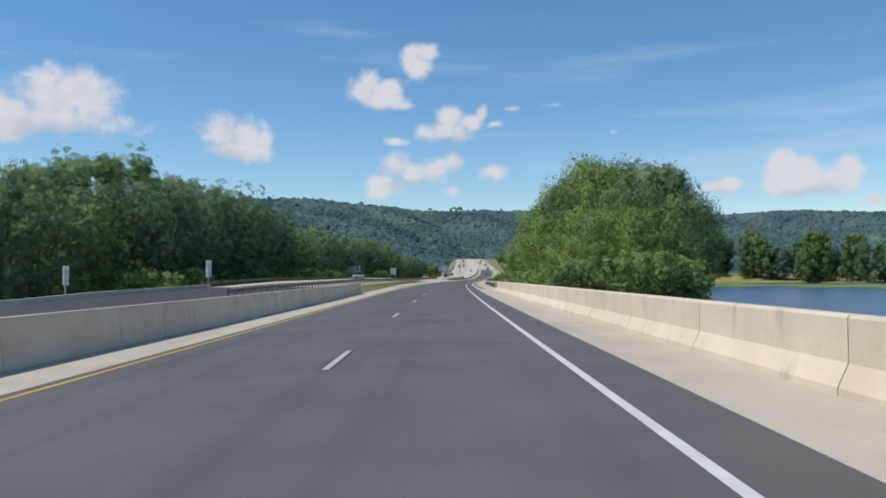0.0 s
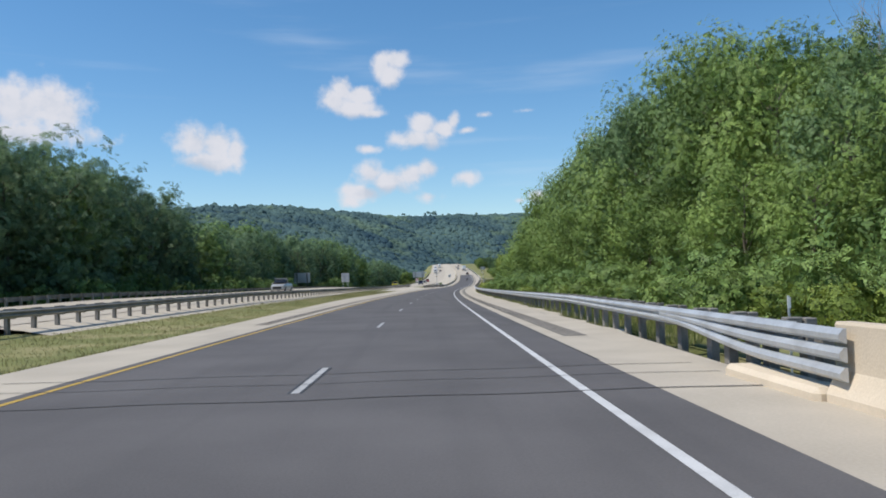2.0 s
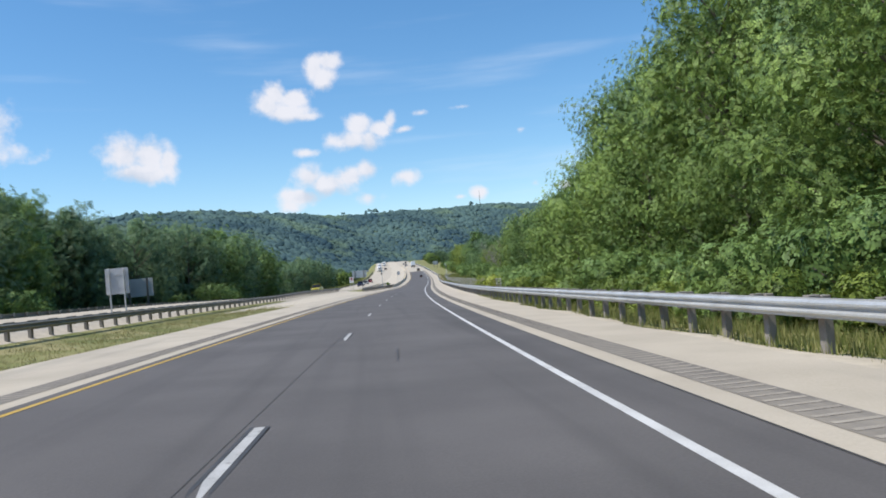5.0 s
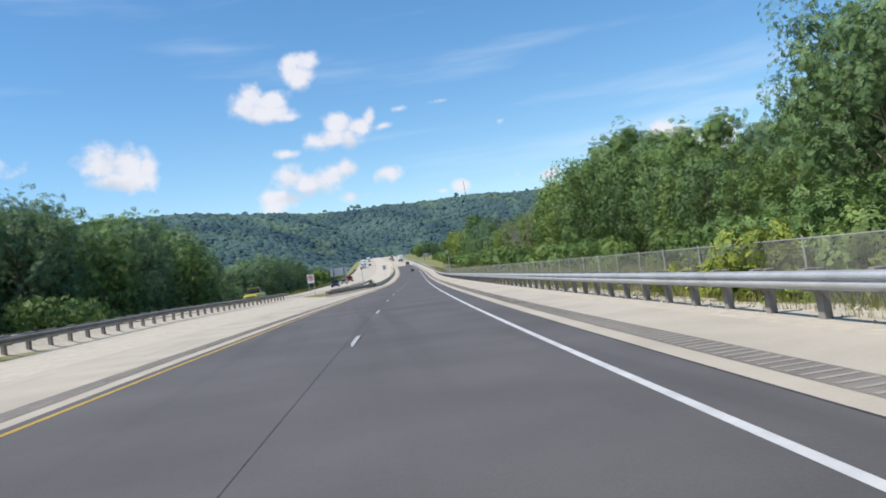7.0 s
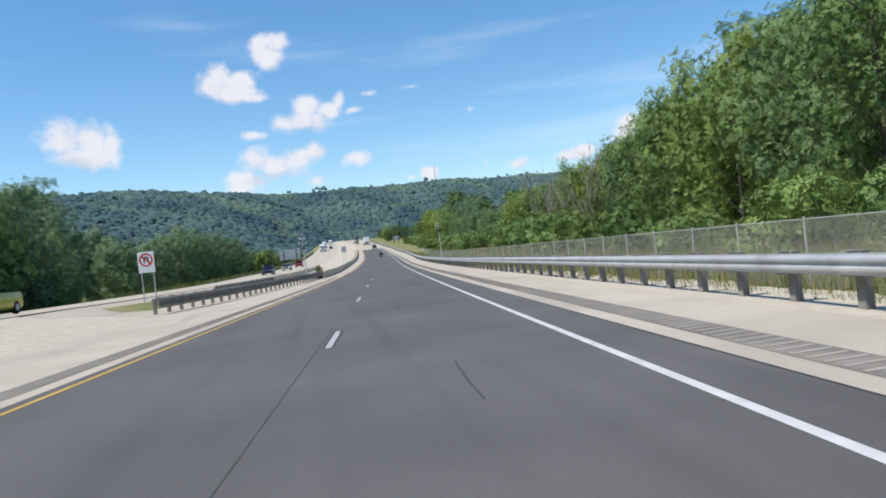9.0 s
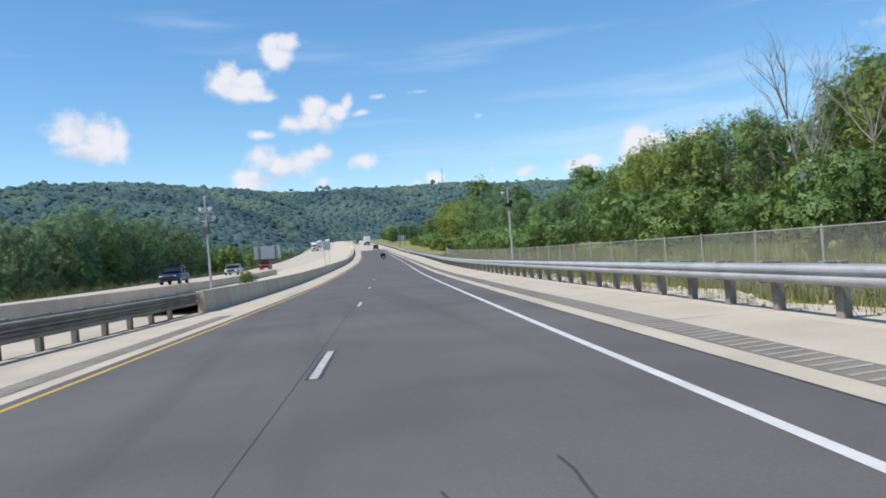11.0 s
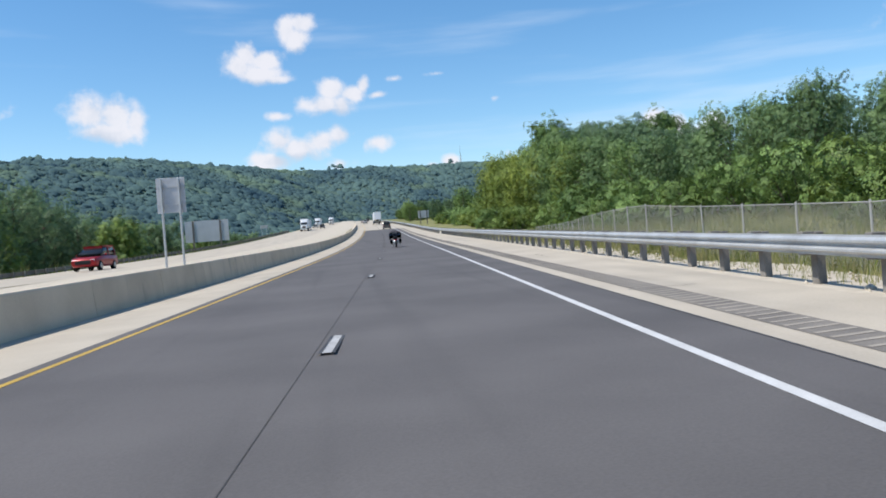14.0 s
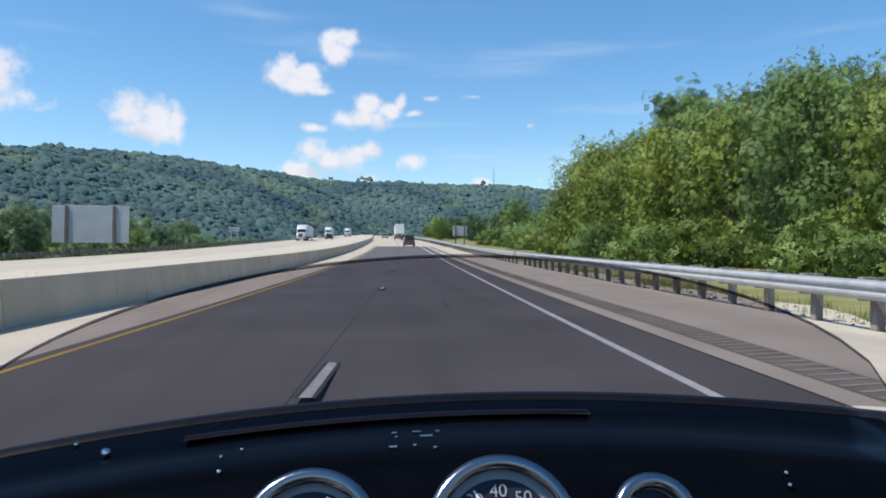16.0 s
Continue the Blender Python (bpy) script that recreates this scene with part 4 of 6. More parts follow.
def tree_proto(seed, height, spread, leaf, leaves, material, low=.18, clumps=48, shape="round", label="", trunk_r=None, bark=None, flat=.82):
    rng = np.random.default_rng(seed)
    rr = random.Random(seed)
    root = empty("tree", Matrix(), label, "tree", "roadside trees")
    verts, faces = [], []
    lean = Vector((rr.uniform(-.05, .05), rr.uniform(-.05, .05), 1))
    tr = trunk_r or height * .016
    top = height * (.86 if shape != "cone" else .97)
    tp = [Vector((lean.x * z, lean.y * z, z)) + Vector((rr.uniform(-.12, .12), rr.uniform(-.12, .12), 0)) * (z > .1) for z in np.linspace(-.3, top, 8)]
    limb_tube(verts, faces, tp, [tr * (1.25 - 1.1 * i / 7) for i in range(8)], 8)
    centres, sizes = [], []
    for i in range(clumps):
        t = (i + .5) / clumps
        z = height * (low + (1 - low) * t ** .85 * .93)
        f = (z / height - low) / (1 - low)
        if shape == "cone":
            rad = spread * (1.02 - f) ** .8
        elif shape == "tall":
            rad = spread * (math.sin(math.pi * min(.97, .22 + .72 * f))) ** .6
        else:
            rad = spread * math.sqrt(max(.06, 1 - (2 * f - .86) ** 2 / 1.45))
        a = i * 2.399 + rr.uniform(-.5, .5)
        rad *= rr.uniform(.45, .92)
        c = Vector((math.cos(a) * rad + lean.x * z, math.sin(a) * rad + lean.y * z, z + rr.uniform(-.04, .04) * height))
        size = spread * (.20 + .20 * rr.random() ** 1.5) * (.75 if shape == "cone" else 1)
        centres.append(tuple(c))
        sizes.append(size)
        if i % 2 == 0:
            zb = max(height * .1, z - rad * .75)
            p0 = Vector((lean.x * zb, lean.y * zb, zb))
            mid = p0.lerp(c, .55) + Vector((rr.uniform(-.2, .2), rr.uniform(-.2, .2), rr.uniform(-.1, .4)))
            limb_tube(verts, faces, [p0, mid, c], [tr * .34, tr * .2, tr * .05], 5)
    sizes = np.array(sizes)
    counts = np.maximum(20, (leaves * sizes ** 2 / (sizes ** 2).sum()).astype(int))
    v, f, nn = leaf_cloud(rng, centres, sizes, counts, leaf, reach=.75, flat=flat)
    # larger inner foliage that closes the crown
    v2, f2, n2 = leaf_cloud(rng, centres, sizes * .55, np.maximum(6, counts // 6), leaf * 1.6)
    v, f, nn = np.concatenate([v, v2]), np.concatenate([f, f2 + len(v)]), np.concatenate([nn, n2])
    mid = v - np.array([0, 0, height * .45])
    nn = nn + .45 * mid / (np.linalg.norm(mid, axis=1)[:, None] + .01)
    nn = nn / np.linalg.norm(nn, axis=1)[:, None]
    CROWN[root.name] = (v, f, nn)
    TALL[root.name] = float(v[:, 2].max())
    part("trunk", mesh_of("trunk", verts, faces, True), bark or M_BARK, root)
    part("crown", mesh_quads("crown", v, f, normals=nn), material, root)
    return root


def bare_tree(seed, height, label):
    rr = random.Random(seed)
    root = empty("bare_tree", Matrix(), label, "tree", "dead trees")
    verts, faces = [], []
    twig_v, twig_f = [], []

    def grow(p, d, length, r, depth):
        pts, cur, way_ = [p], p, d
        for _ in range(4):
            way_ = (way_ + Vector((rr.uniform(-.16, .16), rr.uniform(-.16, .16), rr.uniform(-.02, .12)))).normalized()
            cur = cur + way_ * length / 4
            pts.append(cur)
        tgt = (verts, faces) if depth < 2 else (twig_v, twig_f)
        limb_tube(*tgt, pts, [r * (1 - .19 * i) for i in range(5)], 6 if depth < 2 else 4)
        if depth < 4:
            for _ in range(rr.choice((3, 4)) if depth else 7):
                k = rr.randint(1, 4)
                out = (way_ + Vector((rr.uniform(-1, 1), rr.uniform(-1, 1), rr.uniform(-.1, .7))) * .85).normalized()
                grow(pts[k], out, length * rr.uniform(.42, .62), r * .45, depth + 1)

    grow(Vector((0, 0, -.3)), Vector((.03, .02, 1)), height * .7, height * .011, 0)
    part("trunk", mesh_of("trunk", verts, faces, True), M_DEADWOOD, root)
    tagged(part("branchwork", mesh_of("branchwork", twig_v, twig_f, True), M_DEADWOOD, root), kind="stuff")
    return root


FRONT = [tree_proto(51, 14, 4.5, .24, 6800, M_LEAF_FRESH, low=.05, clumps=58, flat=.62, label="tall broadleaf tree in full green leaf close to the road"),
         tree_proto(52, 12, 4.6, .24, 6800, M_LEAF_FRESH, low=.03, clumps=52, flat=.66, label="light green broadleaf tree with low boughs close to the road"),
         tree_proto(53, 15, 4.0, .24, 6800, M_LEAF_COOL, low=.05, clumps=62, shape="tall", trunk_r=.16, flat=.66, label="narrow tall broadleaf tree close to the road"),
         tree_proto(54, 14, 4.8, .24, 6800, M_LEAF_COOL, low=.04, clumps=54, flat=.60, label="blue-green broadleaf tree with layered boughs close to the road")]
NEAR = [tree_proto(11, 15, 4.6, .34, 3600, M_LEAF, label="tall broadleaf tree with a full green crown beside the road"),
        tree_proto(12, 13, 4.9, .34, 3600, M_LEAF_LIGHT, low=.1, label="light green broadleaf tree with low boughs beside the road"),
        tree_proto(13, 16, 4.2, .34, 3600, M_LEAF, low=.14, shape="tall", label="tall narrow broadleaf tree with dense green leaves"),
        tree_proto(14, 12, 4.4, .34, 3600, M_LEAF_LIGHT, low=.06, label="bushy light green tree in leaf down to the ground"),
        tree_proto(15, 17, 3.2, .34, 3800, M_LEAF_DARK, low=.12, shape="cone", label="tall blue-green tree with a pointed crown"),
        tree_proto(16, 12, 4.6, .34, 3600, M_LEAF_GOLD, low=.08, label="broadleaf tree with yellowing leaves"),
        tree_proto(18, 13, 4.7, .34, 3600, M_LEAF_COOL, low=.08, flat=.7, label="cool green broadleaf tree with layered boughs")]
FARP = [tree_proto(21, 18, 6.2, 1.0, 680, M_LEAF_DARK, low=.06, label="dark green broadleaf tree in a dense row of woods"),
        tree_proto(22, 20, 5.6, 1.0, 680, M_LEAF, low=.06, shape="tall", label="tall green broadleaf tree in a dense row of woods"),
        tree_proto(23, 16, 6.4, 1.0, 680, M_LEAF_DARK, low=.05, label="wide dark green broadleaf tree in a dense row of woods"),
        tree_proto(24, 14, 6.0, 1.0, 680, M_LEAF_LIGHT, low=.05, label="light green broadleaf tree at the edge of woods")]
FARN = [tree_proto(25, 18, 6.2, .62, 1700, M_LEAF_DARK, low=.05, clumps=60, label="dark green broadleaf tree at the front of a dense wood"),
        tree_proto(26, 16, 6.4, .62, 1700, M_LEAF_DARK, low=.04, clumps=60, label="wide dark green broadleaf tree at the front of a dense wood"),
        tree_proto(27, 14, 6.0, .60, 1600, M_LEAF, low=.04, clumps=56, label="green broadleaf tree at the edge of a dense wood")]
BARE = [bare_tree(31, 14, "dead grey tree with bare branches"), bare_tree(32, 12, "leafless tree with pale bare limbs")]


def shrub_proto(seed, w, h, leaf, leaves, material, label):
    rng = np.random.default_rng(seed)
    root = empty("shrub", Matrix(), label, "shrub", "roadside shrubs")
    c = [(rng.uniform(-w, w) * .7, rng.uniform(-w, w) * .7, h * rng.uniform(.15, .7)) for _ in range(13)]
    sizes = np.array([h * rng.uniform(.26, .46) for _ in c])
    v, f, nn = leaf_cloud(rng, c, sizes, (leaves * sizes ** 2 / (sizes ** 2).sum()).astype(int), leaf)
    part("foliage", mesh_quads("foliage", v, f, normals=nn), material, root)
    verts, faces = [], []
    for p in c:
        limb_tube(verts, faces, [Vector((p[0] * .3, p[1] * .3, -.1)), Vector(p) * .6, Vector(p)], [.035, .025, .008], 5)
    part("stem", mesh_of("stem", verts, faces, True), M_BARK, root)
    return root


SHRUB = [shrub_proto(41, 2.0, 2.4, .30, 900, M_LEAF_LIGHT, "vine-covered green shrub behind the guardrail"),
         shrub_proto(42, 2.2, 2.8, .30, 900, M_LEAF, "dense green shrub behind the guardrail"),
         shrub_proto(43, 1.7, 2.0, .28, 800, M_LEAF_GOLD, "yellow-green leafy shrub by the roadside")]

PROTOS = FRONT + FARN + NEAR + FARP + BARE + SHRUB
rr = random.Random(77)


def plant(proto, s, q, k, sink=.1, squash=1.0):
    p = on_ground(s, q, sink)
    m = Matrix.Translation(p) @ Matrix.Rotation(rr.uniform(0, 6.28), 4, "Z") @ Matrix.Diagonal((k * squash, k * squash, k, 1))
    return copy_thing(proto, m)


def grown(proto, s, q, tall, sink=.1, squash=1.0):
    """Plant a tree so that its top stands tall metres over the ground."""
    return plant(proto, s, q, tall / TALL[proto.name], sink, squash)


# how tall the woods stand along the road
WOOD_RIGHT = table((62, 7.5), (70, 8.5), (83, 9.5), (96, 11.5), (103, 14), (110, 16), (122, 19.2), (136, 19.8), (149, 19.4), (161, 18.7), (172, 18.6),
                   (180, 19.2), (190, 19.5), (207, 20), (220, 19), (232, 18), (246, 14.5))
WOOD_FENCE = table((236, 10), (246, 12), (256, 15), (264, 13), (272, 8), (280, 7.5), (288, 9), (303, 11), (322, 13.5), (352, 15), (362, 12.5), (370, 11.5),
                   (390, 10.5), (400, 9.5), (408, 9), (418, 9.5), (428, 9.5), (434, 7.5), (456, 7.5), (480, 7), (493, 8.2), (510, 8.4), (521, 9.6), (535, 11), (550, 12.6), (557, 13.6),
                   (575, 14.5), (600, 15), (616, 15), (622, 12), (640, 9), (724, 8.5))
WOOD_REAR = table((236, 10.5), (256, 15), (272, 8.5), (303, 11.5), (352, 15.5), (370, 12), (400, 10), (434, 7.6), (452, 8.9), (470, 9.5), (500, 9.3), (520, 9.3), (548, 12), (580, 15.8), (616, 17), (640, 10))
WOOD_LEFT = table((-20, 13), (76, 14.5), (101, 16.5), (130, 19.5), (150, 21), (183, 19.5), (212, 16), (242, 16), (305, 18), (366, 18.5), (392, 18), (402, 15), (451, 12), (554, 12))
tall_at = lambda rows, s: float(np.interp(s, *rows))


WOODS = {}


def back(name, proto, s, q, k, sink=.1):
    """One more tree of a wood that is seen only as a mass."""
    WOODS.setdefault(name, []).append((proto, on_ground(s, q, sink), k, rr.uniform(0, 6.28)))


def woods(name, label):
    groups = {}
    for proto, p, k, a in WOODS[name]:
        groups.setdefault(proto.name, []).append((p, k, a))
    vs, fs, mats, ns, n = [], [], [], [], 0
    slots = []
    for key, rows in groups.items():
        v, f, nn = CROWN[key]
        mat_ = [c for c in bpy.data.objects[key].children if c.name.startswith("crown")][0].data.materials[0]
        if mat_ not in slots:
            slots.append(mat_)
        for p, k, a in rows:
            c, s_ = math.cos(a) * k, math.sin(a) * k
            w = np.stack([v[:, 0] * c - v[:, 1] * s_ + p.x, v[:, 0] * s_ + v[:, 1] * c + p.y, v[:, 2] * k + p.z], -1)
            vs.append(w)
            c, s_ = math.cos(a), math.sin(a)
            ns.append(np.stack([nn[:, 0] * c - nn[:, 1] * s_, nn[:, 0] * s_ + nn[:, 1] * c, nn[:, 2]], -1))
            fs.append(f + n)
            mats.append(np.full(len(f), slots.index(mat_), np.int32))
            n += len(w)
    me = mesh_quads(name, np.concatenate(vs), np.concatenate(fs), normals=np.concatenate(ns))
    for m_ in slots:
        me.materials.append(m_)
    me.polygons.foreach_set("material_index", np.concatenate(mats))
    return thing(name, me, None, label, "woods", kind="stuff")


# wood beside the guardrail
for s_ in np.arange(73, 240, 5.6):
    a_, b_, c_ = s_ + rr.uniform(-1.6, 1.6), s_ + rr.uniform(-2, 2), s_ + 2.8 + rr.uniform(-1.5, 1.5)
    grown(FRONT[rr.choice((0, 1, 1))], c_, 13 + rr.uniform(-.8, 1.2), tall_at(WOOD_RIGHT, c_) * rr.uniform(.38, .62), squash=.95)
    grown(FRONT[rr.choice((0, 1, 2, 3))], a_, 17 + rr.uniform(-1, 1.5), tall_at(WOOD_RIGHT, a_) * rr.uniform(.82, 1.06), squash=.84)
    grown((FRONT[2], FRONT[0], FRONT[3], FRONT[3], NEAR[3])[rr.randrange(5)], b_, 21.5 + rr.uniform(-1.5, 1.5), tall_at(WOOD_RIGHT, b_) * rr.uniform(1.0, 1.2), squash=.85)
    if s_ > 112:
        back("wood_beyond_guardrail", FARP[rr.choice((0, 1))], s_ + rr.uniform(-3, 3), 28 + rr.uniform(-2, 3), tall_at(WOOD_RIGHT, s_) / 19 * rr.uniform(.9, 1.02))
for s_ in np.arange(70, 246, 3.5):
    plant(SHRUB[rr.choice((0, 2, 1, 2, 2))], s_, 7.7 + rr.uniform(-.8, .9), rr.uniform(.7, 1.05), .15)
    plant(SHRUB[rr.choice((0, 1))], s_ + 1.5, 10.2 + rr.uniform(-.8, .9), rr.uniform(1.0, 1.4), .2)
for s_ in np.arange(67, 92, 2.6):
    plant(SHRUB[rr.choice((0, 1))], s_, rr.uniform(12, 21), rr.uniform(1.3, 1.9), .6)
grown(NEAR[4], 154, 20, 22)
grown(NEAR[4], 187, 20.5, 23.5)
grown(NEAR[4], 92, 24, 14.3, squash=1.2)
plant(BARE[0], 105, 23, 1.15)
plant(BARE[1], 95, 23, .95)
# behind the fence
for s_ in np.arange(238, 512, 5.6):
    a_, b_ = s_ + rr.uniform(-2, 2), s_ + rr.uniform(-2, 2)
    kinds = (0, 6, 3, 6) if s_ < 344 else (0, 5, 6, 3, 2) if s_ < 440 else (6, 6, 0, 6)
    grown(NEAR[rr.choice(kinds)], a_, 22.5 + rr.uniform(-1.5, 1.5), tall_at(WOOD_FENCE, a_) * rr.uniform(.86, 1.06), squash=.9)
    if s_ % 2 < 1.2:
        grown(NEAR[rr.choice(kinds)], b_, 27.5 + rr.uniform(-1.5, 2), tall_at(WOOD_FENCE, b_) * rr.uniform(1.0, 1.2))
    plant(SHRUB[rr.choice((0, 1))], s_ + 2, 15.5 + rr.uniform(-1.5, 2.5), rr.uniform(.9, 1.6))
    back("wood_behind_fence", FARP[rr.choice((0, 2, 1))], s_ + rr.uniform(-3, 3), 34 + rr.uniform(-3, 3), tall_at(WOOD_REAR, s_) / 16.5 * rr.uniform(.92, 1.1))
grown(NEAR[0], 252, 22.5, 17, squash=.8)
grown(NEAR[0], 264, 22, 14.5, squash=.85)
grown(NEAR[4], 430, 24.5, 9.6)
grown(NEAR[5], 419.5, 20.5, 8.6, squash=.85)
for s_, q_, k_ in ((377.5, 18.3, .76), (390, 18.5, .62), (386.5, 19, .64), (393, 19.5, .6), (367.5, 18.5, .6), (372, 20, .7), (403, 22, .6), (408, 24, .6), (412, 23, .56), (417, 24, .58), (424, 24, .52)):
    plant(BARE[rr.choice((0, 1))], s_, q_, k_ * rr.uniform(.93, 1.07))
for s_ in np.arange(514, 623, 4.6):
    a_ = s_ + rr.uniform(-1.6, 1.6)
    grown((NEAR[6], NEAR[5], NEAR[0], NEAR[5], NEAR[6])[rr.randrange(5)], a_, 22.5 + rr.uniform(-1.5, 1.5), tall_at(WOOD_FENCE, a_) * rr.uniform(.9, 1.05), squash=.9)
    back("wood_on_the_rise", FARP[rr.choice((0, 2, 1))], s_ + rr.uniform(-3, 3), 33 + rr.uniform(-3, 4), tall_at(WOOD_REAR, s_) / 17 * rr.uniform(.94, 1.08))
for s_, q_, h_ in ((801, 15, 8.5), (812, 16, 9.5), (823, 16, 10), (836, 17, 9.5)):
    grown(NEAR[1], s_, q_, h_)
for s_ in np.arange(638, 705, 6.5):
    plant(NEAR[rr.choice((1, 3, 0))], s_ + rr.uniform(-2, 2), 24 + rr.uniform(-2, 4), rr.uniform(.55, .75))
for s_ in np.arange(522, 700, 5.5):
    plant(SHRUB[rr.choice((0, 1, 2))], s_ + rr.uniform(-2, 2), 18 + rr.uniform(-2.5, 2), rr.uniform(1.1, 2.0), .2)
for s_ in np.arange(700, 1000, 9):
    back("wood_on_the_rise", FARP[rr.choice((3, 0))], s_, 24 + rr.uniform(-3, 8), rr.uniform(.4, .58))
for k_ in range(104):
    f_ = k_ / 103
    back("wood_across_the_water", FARP[rr.choice((0, 1, 2))], 500 - 450 * f_ + rr.uniform(-8, 8), 110 + 340 * f_ + rr.uniform(-8, 8), rr.uniform(1.05, 1.35), .3)
# woods across the opposite carriageway
for s_ in np.arange(-14, 400, 6.0):
    grown(FARN[rr.choice((0, 1, 0, 2))], s_ + rr.uniform(-3, 3), (-54 if 252 < s_ < 292 else -46) + rr.uniform(-3, 3), tall_at(WOOD_LEFT, s_) * rr.uniform(.84, 1.06), .4)
    back("wood_across_the_road", FARP[rr.choice((1, 0, 2))], s_ + rr.uniform(-3, 3), -56 + rr.uniform(-4, 4), tall_at(WOOD_LEFT, s_) * 1.12 / 19 * rr.uniform(.9, 1.06), .4)
for s_ in np.arange(404, 560, 12):
    back("wood_across_the_road", FARP[rr.choice((0, 2, 3))], s_ + rr.uniform(-3, 3), (-52 if s_ < 440 else -60) + rr.uniform(-4, 4), (1.4 if s_ < 425 else 1.0) * rr.uniform(.65, .88), .4)
    back("wood_across_the_road", FARP[rr.choice((0, 1, 2))], s_ + rr.uniform(-3, 3), -70 + rr.uniform(-5, 5), (1.4 if s_ < 450 else 1.0) * rr.uniform(.75, .95), .4)
for s_ in np.arange(462, 604, 6.0):
    q_ = -50 + rr.uniform(-3, 3)
    drop = float(road(s_, q_)[2]) - float(ground_z(s_, q_))
    need = float(np.interp(s_, [462, 480, 495, 520, 545, 575, 604], [10, 12, 13, 12, 10, 7.5, 4.5])) + drop
    plant(FARN[rr.choice((0, 1, 2))], s_ + rr.uniform(-2, 2), q_, need / 16.5 * rr.uniform(.88, 1.05), .3)
for s_ in np.arange(560, 860, 10):
    back("low_thicket", FARP[rr.choice((0, 2, 3))], s_ + rr.uniform(-3, 3), -46 + rr.uniform(-8, 5), rr.uniform(.36, .6), .3)
    back("low_thicket", FARP[rr.choice((0, 2, 3))], s_ + rr.uniform(-3, 3), -58 + rr.uniform(-8, 6), rr.uniform(.55, .85), .3)
    back("low_thicket", FARP[rr.choice((0, 2, 3))], s_ + rr.uniform(-3, 3), -80 + rr.uniform(-14, 14), rr.uniform(.75, 1.1), .4)
for s_ in (*np.arange(90, 236, 8), *np.arange(292, 330, 8)):
    plant(SHRUB[rr.choice((0, 1))], s_ + rr.uniform(-3, 3), -39 + rr.uniform(-1.5, 2), rr.uniform(1.0, 1.7))
woods("wood_beyond_guardrail", "dense green broadleaf wood beyond the guardrail")
woods("wood_behind_fence", "green broadleaf wood behind the chain-link fence")
woods("wood_on_the_rise", "sunlit broadleaf wood beside the rising road")
woods("wood_across_the_water", "line of tall trees across the backwater")
woods("wood_across_the_road", "dark backlit wood beyond the opposite carriageway")
woods("low_thicket", "low green thicket below the road embankment")
for proto in PROTOS:
    for o in (*proto.children_recursive, proto):
        bpy.data.objects.remove(o)

# ---------------------------------------------------------------- signs and poles
def sign_back(label, s, q, w, h, bottom, posts=2, turn=0.0, face=None, material=None, name="road_sign"):
    """A sign seen from behind: a ribbed sheet on posts. bottom: height of its lower edge over the ground."""
    g = on_ground(s, q)
    base = at(s, q, 0, turn)
    root = empty(name, Matrix.Translation(g) @ base.to_3x3().to_4x4(), label, "sign", "road signs")
    b = bmesh.new()
    box(b, (w, .03, h), pose(0, 0, bottom + h / 2), .006)
    part("sign_panel", b, material or M_SIGN, root, "")
    n = 2 if h < 2.2 else 0
    for i in range(n):
        b = bmesh.new()
        box(b, (w * .97, .035, .05), pose(0, -.03, bottom + h * (i + .5) / n))
        part("stiffener", b, M_SIGN, root)
    for i in range(posts):
        x = 0 if posts == 1 else (-.31 + .62 * i / (posts - 1)) * w
        b = bmesh.new()
        box(b, (.30 if w > 3 else .07, .12, bottom + h + .2), pose(x, -.10, (bottom + h) / 2 - .15), .008)
        part("sign_post", b, M_STEEL_DARK if w > 3 else M_ZINC, root, "dark steel post" if w > 3 else "")
    return root


M_STEEL_DARK = surface("brown_steel", (0.10, 0.09, 0.08), (0.16, 0.145, 0.13), 2, 0.7, 0.1, 20)
sign_back("large grey sign back on two brown steel posts beyond the road", 590, -35, 7.7, 3.8, 1.9)
sign_back("tall grey sign back on two thin posts in the median", 477, -11.6, 1.13, 1.4, 3.02)
sign_back("wide grey sign back at the edge of the woods", 284, -44.6, 4.6, 2.8, 3.6)
sign_back("grey sign back on two thin posts beside the opposite road", 212, -20.6, 1.5, 1.7, 1.5)
sign_back("small grey double sign back on the slope", 652, -33, 1.9, .8, 2.6)
sign_back("grey sign back high on the bank near the river bridge", 700, 12, 3.5, 2.4, 2.0)
for s_ in (61.5, 70.5):
    sign_back("tall white marker plate at the bridge end", s_, -31.8 if s_ < 65 else -23.4, .5, 1.5, 3.4 if s_ < 65 else 1.6, posts=1, material=M_SIGNFACE, name="marker_plate")

post_ = empty("delineator_post", at(74.2, 3.35, -.1), "thin grey marker post behind the end of the barrier", "post")
b = bmesh.new()
box(b, (.035, .02, 1.15), pose(0, 0, .55), .004)
part("post", b, M_ZINC, post_)
b = bmesh.new()
box(b, (.05, .01, .16), pose(0, -.016, 1.02), .003)
part("reflector", b, M_SIGNFACE, post_, "white reflector plate")

mast_ = empty("radio_mast", Matrix.Translation((365, 2470, float(hill_z(365, 2470)) - 1)), "slender lattice radio mast on the ridge of the bluffs", "mast")
for a_ in (0, 2.09, 4.19):
    b = bmesh.new()
    tube(b, (1.5 * math.cos(a_), 1.5 * math.sin(a_), 0), (.25 * math.cos(a_), .25 * math.sin(a_), 52), .28, .18, 6)
    part("mast_leg", b, M_STEEL_DARK, mast_)
